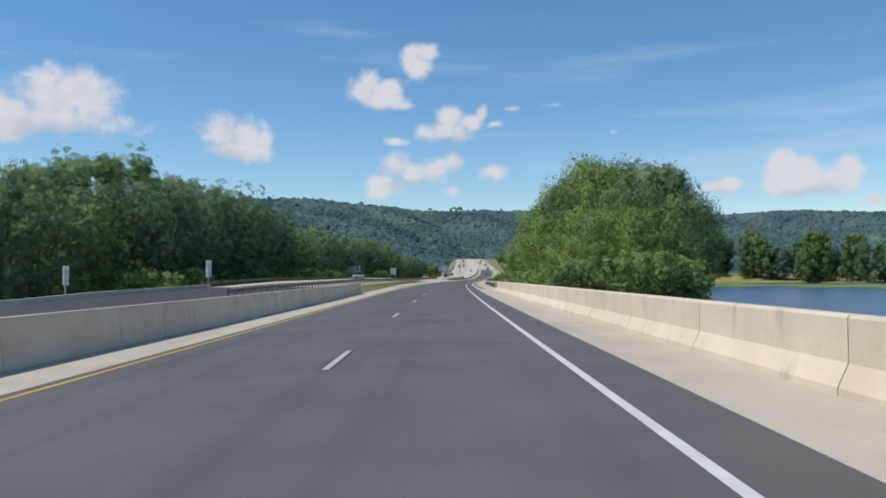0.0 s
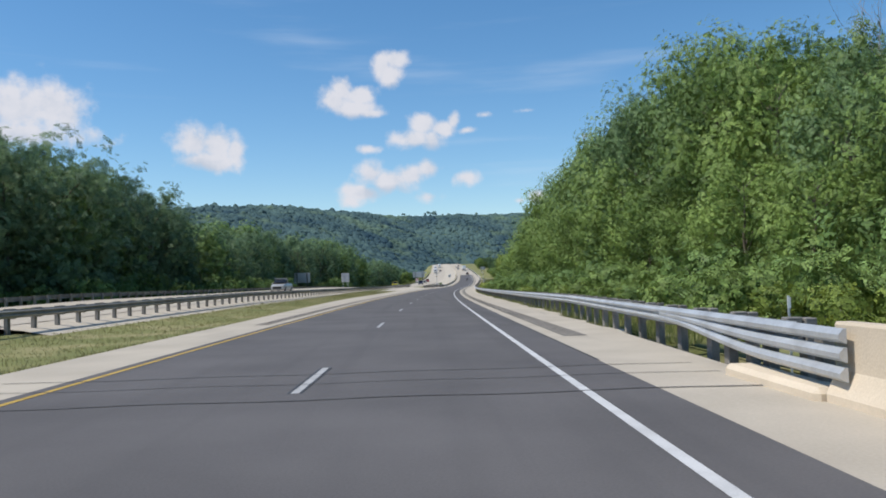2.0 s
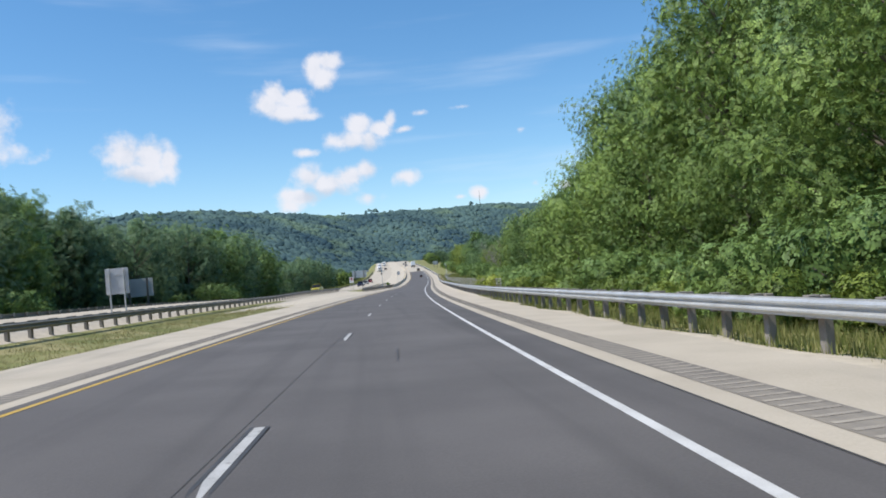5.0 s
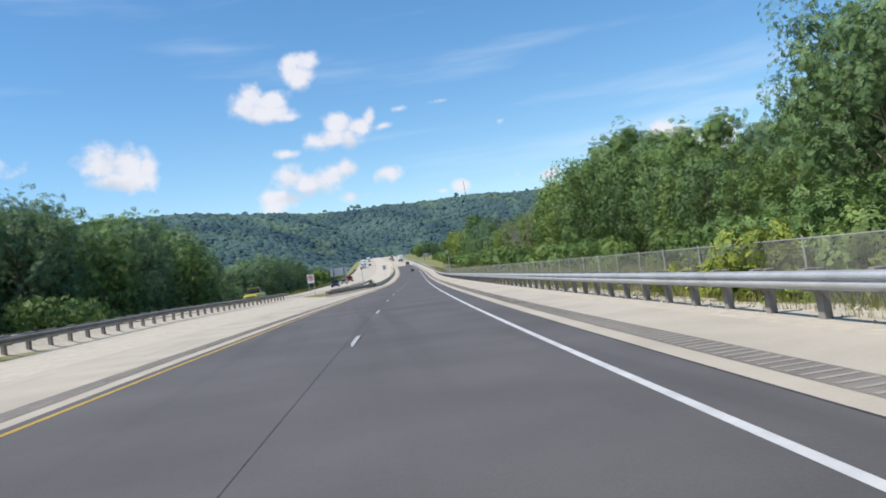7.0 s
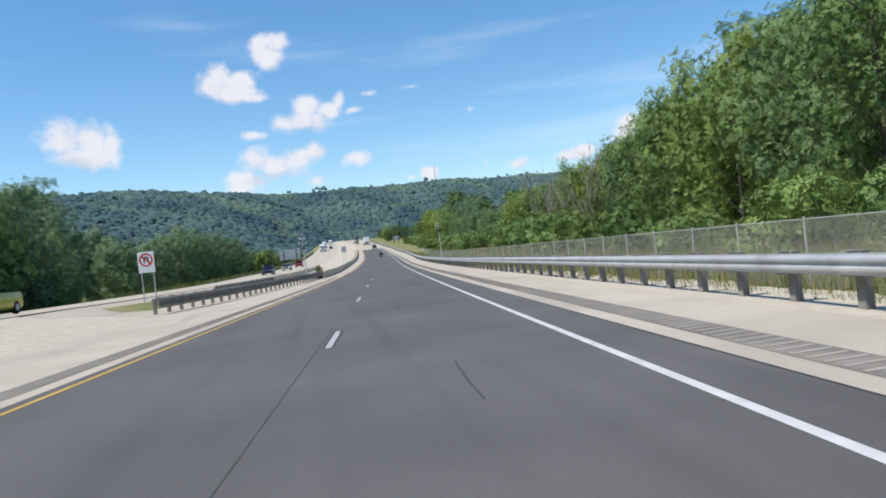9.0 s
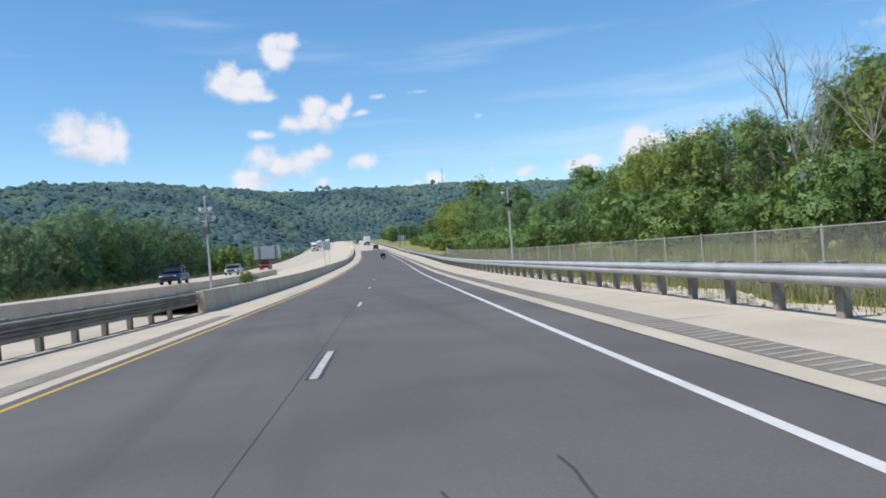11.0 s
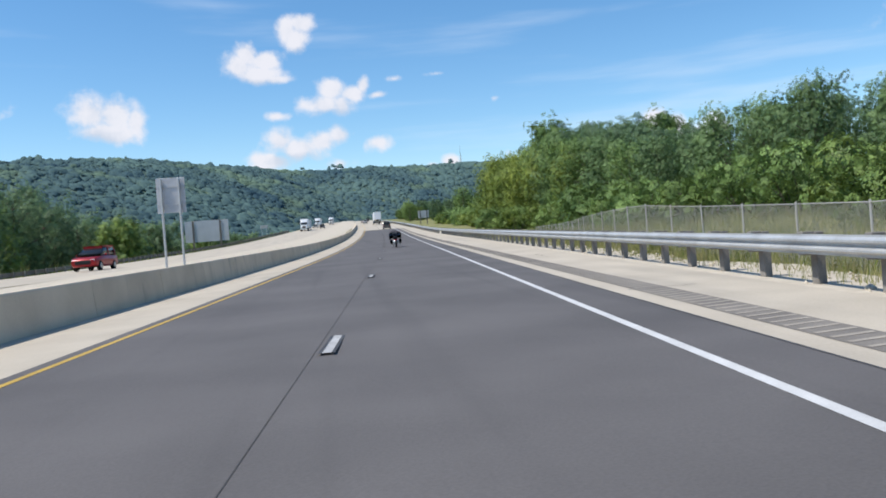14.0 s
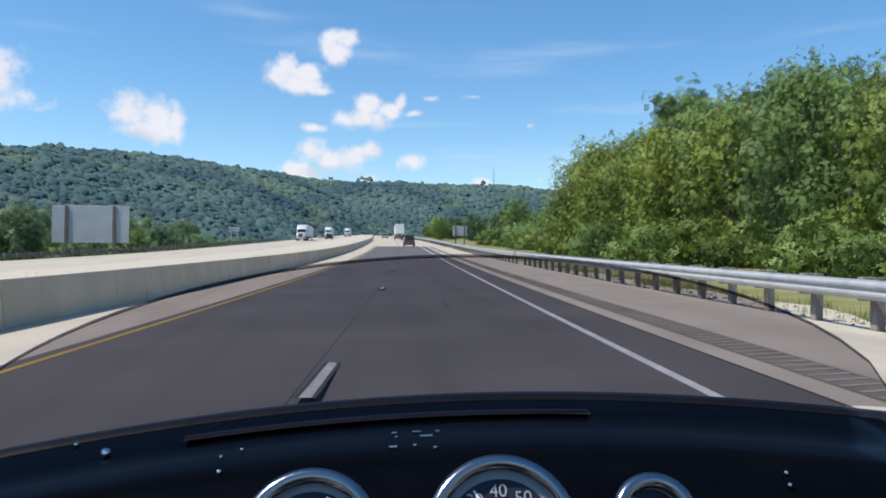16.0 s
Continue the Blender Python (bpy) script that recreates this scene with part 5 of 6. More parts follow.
for z_ in range(4, 50, 5):
    r_ = 1.5 - 1.25 * z_ / 52
    b = bmesh.new()
    for a_ in (0, 2.09, 4.19):
        tube(b, (r_ * math.cos(a_), r_ * math.sin(a_), z_), (r_ * math.cos(a_ + 2.09), r_ * math.sin(a_ + 2.09), z_ + 2), .12, n=5)
    part("brace_ring", b, M_STEEL_DARK, mast_)
uturn = empty("no_turn_sign", Matrix.Translation(on_ground(336.5, -16.6)) @ at(336.5, -16.6).to_3x3().to_4x4(), "white square sign with a black arrow in a red ring", "sign", "road signs")
b = bmesh.new()
box(b, (.96, .02, 1.24), pose(0, 0, 2.36), .01)
part("sign_panel", b, M_SIGNFACE, uturn)
b = bmesh.new()
ring_n = 28
for k in range(ring_n):
    a0, a1 = 2 * math.pi * k / ring_n, 2 * math.pi * (k + 1) / ring_n
    vs = [b.verts.new((r_ * math.cos(a_), -.016, 2.5 + r_ * math.sin(a_))) for r_, a_ in ((.31, a0), (.40, a0), (.40, a1), (.31, a1))]
    b.faces.new(vs)
vs = [b.verts.new((x_, -.017, 2.5 + z_)) for x_, z_ in ((-.28, .22), (-.22, .28), (.28, -.22), (.22, -.28))]
b.faces.new(vs)
part("red_ring", b, M_RED, uturn, "red ring with a slash")
b = bmesh.new()
for x0, x1, z0, z1 in ((-.15, -.07, -.18, .12), (.07, .15, -.06, .12), (-.15, .15, .10, .19)):
    b.faces.new([b.verts.new((x_, -.0145, 2.5 + z_)) for x_, z_ in ((x0, z0), (x1, z0), (x1, z1), (x0, z1))])
b.faces.new([b.verts.new((x_, -.0145, 2.5 + z_)) for x_, z_ in ((.02, -.05), (.20, -.05), (.11, -.19))])
part("turn_arrow", b, M_BLACK, uturn, "black bent arrow")
for x_ in (-.35, .35):
    b = bmesh.new()
    box(b, (.06, .05, 2.9), pose(x_, .04, 1.35), .006)
    part("sign_post", b, M_ZINC, uturn)


def sensor_mast(label, s, q, height, arms):
    root = empty("sensor_mast", Matrix.Translation(on_ground(s, q)) @ at(s, q).to_3x3().to_4x4(), label, "pole", "sensor masts")
    b = bmesh.new()
    tube(b, (0, 0, -.3), (0, 0, height), .085, .06, 10)
    part("mast", b, M_ZINC, root, "galvanised steel mast")
    for k, (z, w) in enumerate(arms):
        b = bmesh.new()
        box(b, (w * 2, .05, .06), pose(0, 0, z), .008)
        part("cross_arm", b, M_ZINC, root)
        for sgn in (-1, 1):
            b = bmesh.new()
            f_ = 1 if w > .25 else .6
            tube(b, (sgn * w, .16 * f_, z + .20 * f_), (sgn * w, -.20 * f_, z + .17 * f_), .11 * f_, .14 * f_, 10)
            tube(b, (sgn * w, 0, z), (sgn * w, 0, z + .1), .03, n=6)
            part("floodlight", b, M_SIGNFACE if k == 0 else M_SIGN, root, "white round lamp housing")
    b = bmesh.new()
    box(b, (.42, .34, .5) if len(arms) > 1 else (.24, .2, .42), pose(0, -.16, arms[-1][0] - .6), .03)
    part("cabinet", b, M_STEEL_DARK, root, "dark equipment box")
    b = bmesh.new()
    tube(b, (0, 0, height), (0, 0, height + .55), .03, .015, 6)
    box(b, (.16, .16, .2), pose(0, 0, height + .1), .02)
    part("antenna", b, M_SIGN, root)
    return root


sensor_mast("grey steel mast with white lamps standing between the median barriers", 405, -14.1, 6.3, [(5.5, .3), (4.9, .52)])
def camera_mast(label, s, q, height):
    """A tapered pole with a dark equipment box, a domed lamp on a side arm and small instruments on top."""
    root = empty("instrument_mast", Matrix.Translation(on_ground(s, q)) @ at(s, q).to_3x3().to_4x4(), label, "pole", "sensor masts")
    b = bmesh.new()
    tube(b, (0, 0, -.3), (0, 0, height), .10, .055, 12)
    part("mast", b, M_ZINC, root, "pale galvanised pole")
    b = bmesh.new()
    box(b, (.40, .32, .26), pose(-.05, -.10, height * .80), .03)
    box(b, (.24, .30, .30), pose(.13, -.04, height * .83), .03)
    part("equipment_box", b, M_BLACK, root, "dark equipment box")
    b = bmesh.new()
    tube(b, (0, 0, height * .86), (-.34, 0, height * .90), .022, n=6)
    tube(b, (-.34, 0, height * .90), (-.34, 0, height * .925), .03, n=8)
    part("side_arm", b, M_ZINC, root)
    b = bmesh.new()
    tube(b, (-.34, 0, height * .915), (-.34, 0, height * .945), .07, .14, 14)
    tube(b, (-.34, 0, height * .945), (-.34, 0, height * .962), .15, .10, 14)
    part("domed_lamp", b, M_SIGN, root, "pale domed lamp")
    b = bmesh.new()
    tube(b, (.02, 0, height * .99), (-.30, 0, height * 1.02), .018, n=6)
    box(b, (.10, .08, .10), pose(-.30, 0, height * 1.025), .015)
    box(b, (.20, .16, .10), pose(.02, 0, height * 1.005), .02)
    part("top_instruments", b, M_SIGN, root)
    b = bmesh.new()
    tube(b, (.05, -.08, height * .78), (.07, -.07, height * .98), .03, n=6)
    part("cable_duct", b, M_STEEL_DARK, root)
    return root


camera_mast("grey steel pole with a dark equipment box beside the fence", 407, 6.05, 5.75)

# ---------------------------------------------------------------- vehicles
M_GLASS = surface("dark_car_glass", (0.012, 0.014, 0.016), (0.02, 0.022, 0.025), 1, 0.08, 0, spec=0.6)
M_TYRE = surface("tyre_rubber", (0.014, 0.014, 0.014), (0.028, 0.027, 0.026), 4, 0.85, 0.2)
M_RIM = surface("alloy", (0.42, 0.43, 0.44), (0.55, 0.56, 0.57), 3, 0.35, 0, metal=0.8)
M_LAMP = surface("lamp_lens", (0.7, 0.7, 0.68), (0.8, 0.8, 0.78), 3, 0.15, 0)
M_TAIL = surface("tail_lens", (0.30, 0.012, 0.01), (0.42, 0.02, 0.015), 3, 0.2, 0)


def paint(name, c):
    return surface(name, tuple(x * .92 for x in c), c, 1.5, 0.28, 0.01, metal=0.25, spec=0.5)


def loft(sections, name, smooth_it=True):
    """sections: (y, [(x, z), ...]) rings of equal length, closed with end caps."""
    k = len(sections[0][1])
    verts = [(x, y, z) for y, ring in sections for x, z in ring]
    faces = [(i * k + j, i * k + (j + 1) % k, (i + 1) * k + (j + 1) % k, (i + 1) * k + j) for i in range(len(sections) - 1) for j in range(k)]
    faces += [tuple(range(k))[::-1], tuple(range((len(sections) - 1) * k, len(sections) * k))]
    me = mesh_of(name, verts, faces)
    b = bmesh.new()
    b.from_mesh(me)
    bmesh.ops.recalc_face_normals(b, faces=b.faces)
    b.to_mesh(me)
    b.free()
    if smooth_it:
        for p in me.polygons:
            p.use_smooth = len(p.vertices) == 4
    return me


def ring(w, z0, z1, tuck=.06, crown=.0):
    return [(-w + tuck, z0), (w - tuck, z0), (w, z0 + .18), (w, (z0 + z1) / 2 + .1), (w - .05, z1 - .04), (w - .16, z1 + crown),
            (-w + .16, z1 + crown), (-w + .05, z1 - .04), (-w, (z0 + z1) / 2 + .1), (-w, z0 + .18)]


def wheel(parent, x, y, r, w=.24):
    b = bmesh.new()
    bmesh.ops.create_cone(b, cap_ends=True, segments=20, radius1=r, radius2=r, depth=w, matrix=pose(0, 0, 0, 0, 90, 0))
    bmesh.ops.bevel(b, geom=[e for e in b.edges if abs(e.verts[0].co.x - e.verts[1].co.x) < 1e-4], offset=.03, segments=2, affect="EDGES")
    wh = part("wheel", b, M_TYRE, parent, "black rubber tyre on a metal rim", pose(x, y, r))
    b = bmesh.new()
    bmesh.ops.create_cone(b, cap_ends=True, segments=16, radius1=r * .62, radius2=r * .5, depth=.05, matrix=pose((w / 2 + .005) * (1 if x > 0 else -1), 0, 0, 0, 90 if x > 0 else -90, 0))
    part("rim", b, M_RIM, wh)
    return wh


def car(kind, colour, label, m):
    """kind: suv, sedan or pickup. The nose points along +y of m."""
    root = empty("car" if kind != "pickup" else "pickup_truck", m, label, "car" if kind != "pickup" else "truck", "vehicles on the road")
    pm = paint("car_paint", colour)
    L, w, hood, belt, roof = {"suv": (4.7, .93, 1.02, 1.08, 1.72), "sedan": (4.8, .91, .86, .95, 1.44), "pickup": (5.7, .98, 1.10, 1.18, 1.88)}[kind]
    f = L / 2
    body = [(-f, ring(w - .12, .45, belt - .10)), (-f + .12, ring(w - .02, .32, belt)), (-f + 1.2, ring(w, .28, belt)), (0, ring(w, .28, belt)),
            (f - 1.6, ring(w, .28, belt)), (f - 1.3, ring(w, .28, hood)), (f - .35, ring(w - .03, .30, hood - .06)), (f, ring(w - .14, .42, hood - .22))]
    part("body", loft(body, "body"), pm, root)
    if kind == "pickup":
        c0, c1, slope0, slope1 = -.35, f - 1.55, .12, .75
    else:
        c0, c1, slope0, slope1 = -f + .08, f - 1.25, (.35 if kind == "suv" else 1.1), .95
    cab = [(c0, ring(w - .08, belt - .04, belt + .02)), (c0 + slope0, ring(w - .20, belt - .04, roof - .04)), ((c0 + c1) / 2 - .2, ring(w - .19, belt - .04, roof)),
           (c1 - slope1, ring(w - .20, belt - .04, roof - .03)), (c1, ring(w - .08, belt - .04, belt + .01))]
    part("cabin_glass", loft(cab, "cabin_glass"), M_GLASS, root, "dark tinted glass")
    top = [(c0 + slope0 - .05, ring(w - .21, roof - .09, roof + .005)), ((c0 + c1) / 2, ring(w - .20, roof - .07, roof + .03)), (c1 - slope1 + .08, ring(w - .21, roof - .09, roof + .0))]
    part("roof", loft(top, "roof"), pm, root)
    for sx in (-1, 1):
        for y_ in (c0 + slope0 * .6, (c0 + c1) / 2 - .2):
            b = bmesh.new()
            box(b, (.05, .09, roof - belt), pose(sx * (w - .155), y_ + .05, (roof + belt) / 2 - .02, 0, -sx * 8, 0), .01)
            part("pillar", b, pm, root)
        b = bmesh.new()
        box(b, (.16, .10, .13), pose(sx * (w + .09), c1 - .55, belt + .08), .03)
        part("mirror", b, pm, root)
        b = bmesh.new()
        box(b, (.34, .10, .16), pose(sx * (w - .30), f - .08, hood - .26), .03)
        part("headlight", b, M_LAMP, root)
        b = bmesh.new()
        box(b, (.20, .08, .30), pose(sx * (w - .18), -f + .02, belt - .22), .03)
        part("taillight", b, M_TAIL, root)
        for y_ in (-f + .95, f - .95):
            wheel(root, sx * (w - .10), y_, .36 if kind != "sedan" else .33)
    b = bmesh.new()
    box(b, (w * 1.2, .08, .30), pose(0, f - .02, .62), .03)
    part("grille", b, M_BLACK, root)
    b = bmesh.new()
    box(b, (w * 1.8, .16, .20), pose(0, -f + .02, .48), .04)
    part("bumper", b, M_STEEL_DARK if kind != "pickup" else M_RIM, root)
    if kind == "pickup":
        b = bmesh.new()
        box(b, (w * 1.7, 1.9, .05), pose(0, -f + 1.25, belt + .02), .01)
        part("bed_cover", b, M_BLACK, root)
    return root


def semi(label, m, cab_colour=(.75, .75, .74)):
    """A tractor with a box trailer; the nose points along +y of m."""
    root = empty("semi_truck", m, label, "truck", "vehicles on the road")
    pm = paint("truck_paint", cab_colour)
    white = surface("trailer_white", (.66, .67, .68), (.76, .77, .78), .6, .5, .03, 6)
    b = bmesh.new()
    box(b, (2.55, 14.5, 2.75), pose(0, -9.6, 2.62), .05)
    part("trailer", b, white, root, "white box trailer")
    b = bmesh.new()
    box(b, (.9, 14.0, .2), pose(0, -9.6, 1.12), .03)
    part("trailer_frame", b, M_STEEL_DARK, root)
    part("hood", loft([(0.2, ring(1.12, .75, 2.0)), (1.6, ring(1.05, .75, 1.85)), (2.5, ring(.98, .8, 1.62)), (2.75, ring(.85, .9, 1.4))], "hood"), pm, root)
    part("cab", loft([(-2.0, ring(1.2, .9, 3.55)), (-.6, ring(1.2, .9, 3.75)), (.0, ring(1.18, .9, 2.95)), (.35, ring(1.15, .9, 2.1))], "cab"), pm, root)
    b = bmesh.new()
    box(b, (2.0, .05, .78), pose(0, .22, 2.42, 24, 0, 0), .02)
    part("windscreen", b, M_GLASS, root)
    b = bmesh.new()
    box(b, (1.1, .06, .85), pose(0, 2.72, 1.25), .03)
    part("grille", b, M_STEEL_DARK, root)
    b = bmesh.new()
    box(b, (2.3, .25, .35), pose(0, 2.72, .62), .06)
    part("bumper", b, M_RIM, root)
    for sx in (-1, 1):
        b = bmesh.new()
        box(b, (.28, .10, .22), pose(sx * .85, 2.62, 1.12), .03)
        part("headlight", b, M_LAMP, root)
        b = bmesh.new()
        box(b, (.10, .2, .7), pose(sx * 1.42, .25, 2.3), .03)
        part("mirror", b, M_BLACK, root)
        b = bmesh.new()
        tube(b, (sx * 1.1, -2.15, .9), (sx * 1.1, -2.15, 4.0), .07, n=8)
        part("exhaust_stack", b, M_RIM, root)
        for y_ in (1.8, -2.6, -3.9, -14.6, -15.8):
            wheel(root, sx * 1.08, y_, .50, .3)
    return root


def oncoming(s, q):
    return at(s, q, float(lift2(s)), 180)


car("suv", (.085, .075, .07), "dark bronze sport utility vehicle driving ahead in the lane", at(640, -1.9))
semi("white semi-trailer truck seen from behind on the rising road", at(752, -1.9))
car("suv", (.45, .46, .47), "silver sport utility vehicle driving far ahead", at(790, -5.5))
car("sedan", (.5, .5, .5), "light sedan driving far ahead", at(850, -5.5))
car("suv", (.06, .06, .065), "dark vehicle far ahead on the bridge ramp", at(905, -1.9))
semi("white semi-trailer truck coming down the opposite carriageway", oncoming(700, -26.2))
semi("white semi-trailer truck far off on the opposite carriageway", oncoming(800, -26.2))
semi("white semi-trailer truck at the crest of the opposite carriageway", oncoming(880, -22.2))
car("sedan", (.03, .03, .035), "dark sedan on the opposite carriageway", oncoming(740, -22.2))
car("suv", (.36, .02, .025), "red sport utility vehicle on the opposite carriageway", oncoming(505, -25.0))
car("suv", (.03, .04, .11), "dark blue sport utility vehicle on the opposite carriageway", oncoming(431, -23.2))
car("sedan", (.60, .61, .62), "silver sedan beyond the median barriers", oncoming(466, -24.0))
car("sedan", (.62, .63, .64), "silver sedan on the opposite carriageway", oncoming(765, -25.8))
car("pickup", (.42, .42, .42), "silver pickup truck beyond the median guardrail", oncoming(172, -23.8))
car("pickup", (.50, .44, .06), "yellow pickup truck beyond the median guardrail", oncoming(331, -23.6))
# ---------------------------------------------------------------- grass, weeds and litter
def blades(name, spots, h0, h1, width, material, label, seed, per=7):
    """Tufts of thin bent blades, all in one mesh."""
    rng = np.random.default_rng(seed)
    n = len(spots) * per
    p = np.repeat(np.asarray(spots, float), per, 0) + np.concatenate([rng.normal(0, .07, (n, 2)), np.zeros((n, 1))], 1)
    a = rng.uniform(0, 6.28, n)
    h = rng.uniform(h0, h1, n)
    side = np.stack([np.cos(a), np.sin(a), 0 * a], -1) * width
    lean = np.stack([rng.normal(0, .22, n), rng.normal(0, .22, n), np.ones(n)], -1) * h[:, None]
    v = np.stack([p - side, p + side, p + lean], 1).reshape(-1, 3)
    f = np.arange(3 * n).reshape(-1, 3)
    return thing(name, mesh_quads(name, v, f), material, label, "grass", kind="stuff")


def spots_along(n, s0, s1, qa, qb, seed, sink=.03):
    rng = np.random.default_rng(seed)
    s_ = rng.uniform(s0, s1, n)
    f_ = rng.random(n)
    lo, hi = (qa(s_) if callable(qa) else qa), (qb(s_) if callable(qb) else qb)
    q_ = lo + (hi - lo) * f_
    p = road(s_, q_)
    p[:, 2] = ground_z(s_, q_) - sink
    return p


M_DRY = surface("dry_grass_blades", (0.22, 0.20, 0.085), (0.40, 0.36, 0.17), 0.3, 0.85, 0, 2, island=0.6, through_light=0.2)
blades("verge_grass", spots_along(9500, 80, 560, lambda s: rail_q(s) + .5, lambda s: rail_q(s) + 3.6, 3), .08, .42, .010, M_BLADE, "tufts of green grass and weeds under the guardrail", 4)
blades("rail_grass", spots_along(5200, 80, 228, lambda s: rail_q(s) - .05, lambda s: rail_q(s) + 3.2, 15), .10, .42, .011, M_BLADE, "green weeds and grass at the foot of the guardrail posts", 16)
blades("fence_grass", spots_along(15000, 226, 520, lambda s: fence_q(s) - .5, lambda s: fence_q(s) + 8, 5), .25, .95, .014, M_BLADE, "tall uncut grass along the chain-link fence", 6)
blades("dry_grass", spots_along(9000, 226, 520, lambda s: rail_q(s) + .9, lambda s: fence_q(s) + 5, 7), .12, .5, .012, M_DRY, "dry straw-coloured grass behind the guardrail", 8)
blades("median_grass", spots_along(15000, 67, 236, lambda s: L_EDGE(s) - .2, -16.8, 9), .05, .15, .012, M_DRY, "short dry grass in the median", 10, per=5)
blades("weeds", spots_along(2600, 380, 640, -33.5, -46, 11), .5, 1.5, .03, M_BLADE, "tall green weeds below the opposite carriageway", 12)
wp = road(np.random.default_rng(13).uniform(486, 640, 90), -10.5)
wp[:, 2] += .45
blades("barrier_weeds", wp, .15, .55, .012, M_DRY, "sparse dry weeds behind the median barrier", 14, per=9)
for s_, q_, k_ in ((409.5, -12.6, .55), (412, -12.9, .4)):
    b_ = shrub_proto(80 + int(s_), 1.0, 2.0, .24, 420, M_LEAF_LIGHT, "tall green weed growing between the median barriers")
    b_.matrix_world = Matrix.Translation(Vector(road(s_, q_, .45))) @ Matrix.Diagonal((k_, k_, k_ * 1.2, 1))
for s_, k_ in ((243, 1.0), (250.5, .5), (246, .7), (233, .9)):
    p_ = on_ground(s_, 6.6)
    b_ = shrub_proto(60 + int(s_), 1.3, 2.2, .28, 700, M_VINE, "yellow-green vine climbing over the chain-link fence")
    b_.matrix_world = Matrix.Translation(p_) @ Matrix.Diagonal((k_, k_, k_, 1))

# loose pale stones under the guardrail
st = np.random.default_rng(31)
sv_, sf_ = ico(1)
ns_ = 1300
ss_ = st.uniform(228, 560, ns_)
sp_ = road(ss_, rail_q(ss_) + st.uniform(.15, 1.5, ns_) ** 1.0, -.05)
sr_ = st.gamma(2.0, .012, ns_) + .015
stones = sp_[:, None, :] + sv_[None] * sr_[:, None, None] * st.uniform(.6, 1.2, (ns_, 1, 3)) * st.uniform(.75, 1.2, (ns_, len(sv_), 1))
thing("roadside_stones", mesh_quads("roadside_stones", stones.reshape(-1, 3), (sf_[None] + (np.arange(ns_) * len(sv_))[:, None, None]).reshape(-1, 3)), M_GRAVEL, "loose pale stones under the guardrail", "stones", kind="stuff")

# road seams and repairs
stripe("lane_joint", 90, 700, -3.83, .009, M_SEAM, "thin dark seam between the lanes")
for s_, w_ in ((72.4, .055), (74.0, .03), (75.2, .04)):
    b_ = bmesh.new()
    vs_ = [b_.verts.new(tuple(road(s_ + o_ + .06 * math.sin(q_ * 2.1), q_, .006))) for q_, o_ in [(q_, -w_ / 2) for q_ in np.linspace(-8.6, 2.2, 22)] + [(q_, w_ / 2) for q_ in np.linspace(2.2, -8.6, 22)]]
    b_.faces.new(vs_)
    me_ = bpy.data.meshes.new("joint_repair")
    b_.to_mesh(me_)
    b_.free()
    thing("joint_repair", me_, M_SEAM, "dark sealed joint across the road at the bridge end", "road marking", kind="structure")
rc = random.Random(9)
cv, cf = [], []
for _ in range(40):
    s_, q_ = rc.uniform(80, 620), rc.choice((rc.uniform(.9, 3.0), rc.uniform(.9, 3.0), rc.uniform(-2.6, -.9)))
    across = rc.random() < .5
    n_ = 9
    base_ = len(cv)
    for k_ in range(n_):
        ds_, dq_ = (rc.uniform(-.05, .05), k_ * .16) if across else (k_ * .35, rc.uniform(-.035, .035))
        for o_ in (-.012, .012):
            cv.append(tuple(road(s_ + ds_ + (o_ if across else 0), q_ + dq_ + (0 if across else o_), .0055)))
    cf += [(base_ + 2 * k_, base_ + 2 * k_ + 1, base_ + 2 * k_ + 3, base_ + 2 * k_ + 2) for k_ in range(n_ - 1)]
thing("crack_seals", mesh_of("crack_seals", cv, cf), M_TAR, "short dark cracks in the concrete", "road marking", kind="stuff")

# floating leaf mats by the far bank
rng = np.random.default_rng(21)
pv, pf = [], []
for k in range(60):
    f_ = rng.random()
    c = road(470 - 420 * f_ + rng.uniform(-70, 5), 105 + 300 * f_ + rng.uniform(-70, 5))
    n = 12
    a = np.linspace(0, 6.283, n, endpoint=False)
    r_ = rng.uniform(8, 24) * rng.uniform(.6, 1.2, n)
    base_ = len(pv)
    pv += [(c[0] + r_[i] * math.cos(a[i]) * 1.6, c[1] + r_[i] * math.sin(a[i]), -4.86 + .001 * k) for i in range(n)]
    pf.append(tuple(range(base_, base_ + n)))
thing("leaf_mats", mesh_of("leaf_mats", pv, pf), M_PADS, "green floating plants on the backwater", "water plants", kind="stuff")


# ---------------------------------------------------------------- the motorcycle, standing in the lane at the end of the way
M_GLOSS = surface("gloss_black_paint", (0.0012, 0.0014, 0.0022), (0.0026, 0.003, 0.0045), 2, 0.2, 0.005, spec=0.06)
M_PLASTIC = surface("black_plastic", (0.005, 0.005, 0.006), (0.011, 0.011, 0.013), 6, 0.42, 0.05, 40)
M_CHROME = surface("chrome", (0.28, 0.28, 0.29), (0.38, 0.38, 0.39), 5, 0.16, 0, metal=1.0)
M_BRIGHT = surface("polished_chrome", (0.80, 0.80, 0.82), (0.88, 0.88, 0.9), 5, 0.09, 0, metal=1.0)
M_DIAL = surface("dial_face", (0.015, 0.017, 0.024), (0.022, 0.024, 0.032), 3, 0.35, 0)
M_DIAL_RING = surface("pale_dial_ring", (0.25, 0.28, 0.32), (0.33, 0.36, 0.40), 3, 0.35, 0)
M_LEATHER = surface("black_leather", (0.012, 0.011, 0.011), (0.024, 0.022, 0.021), 4, 0.55, 0.3, 60)
M_TINT = bpy.data.materials.new("smoked_windshield")
M_TINT.use_nodes = True
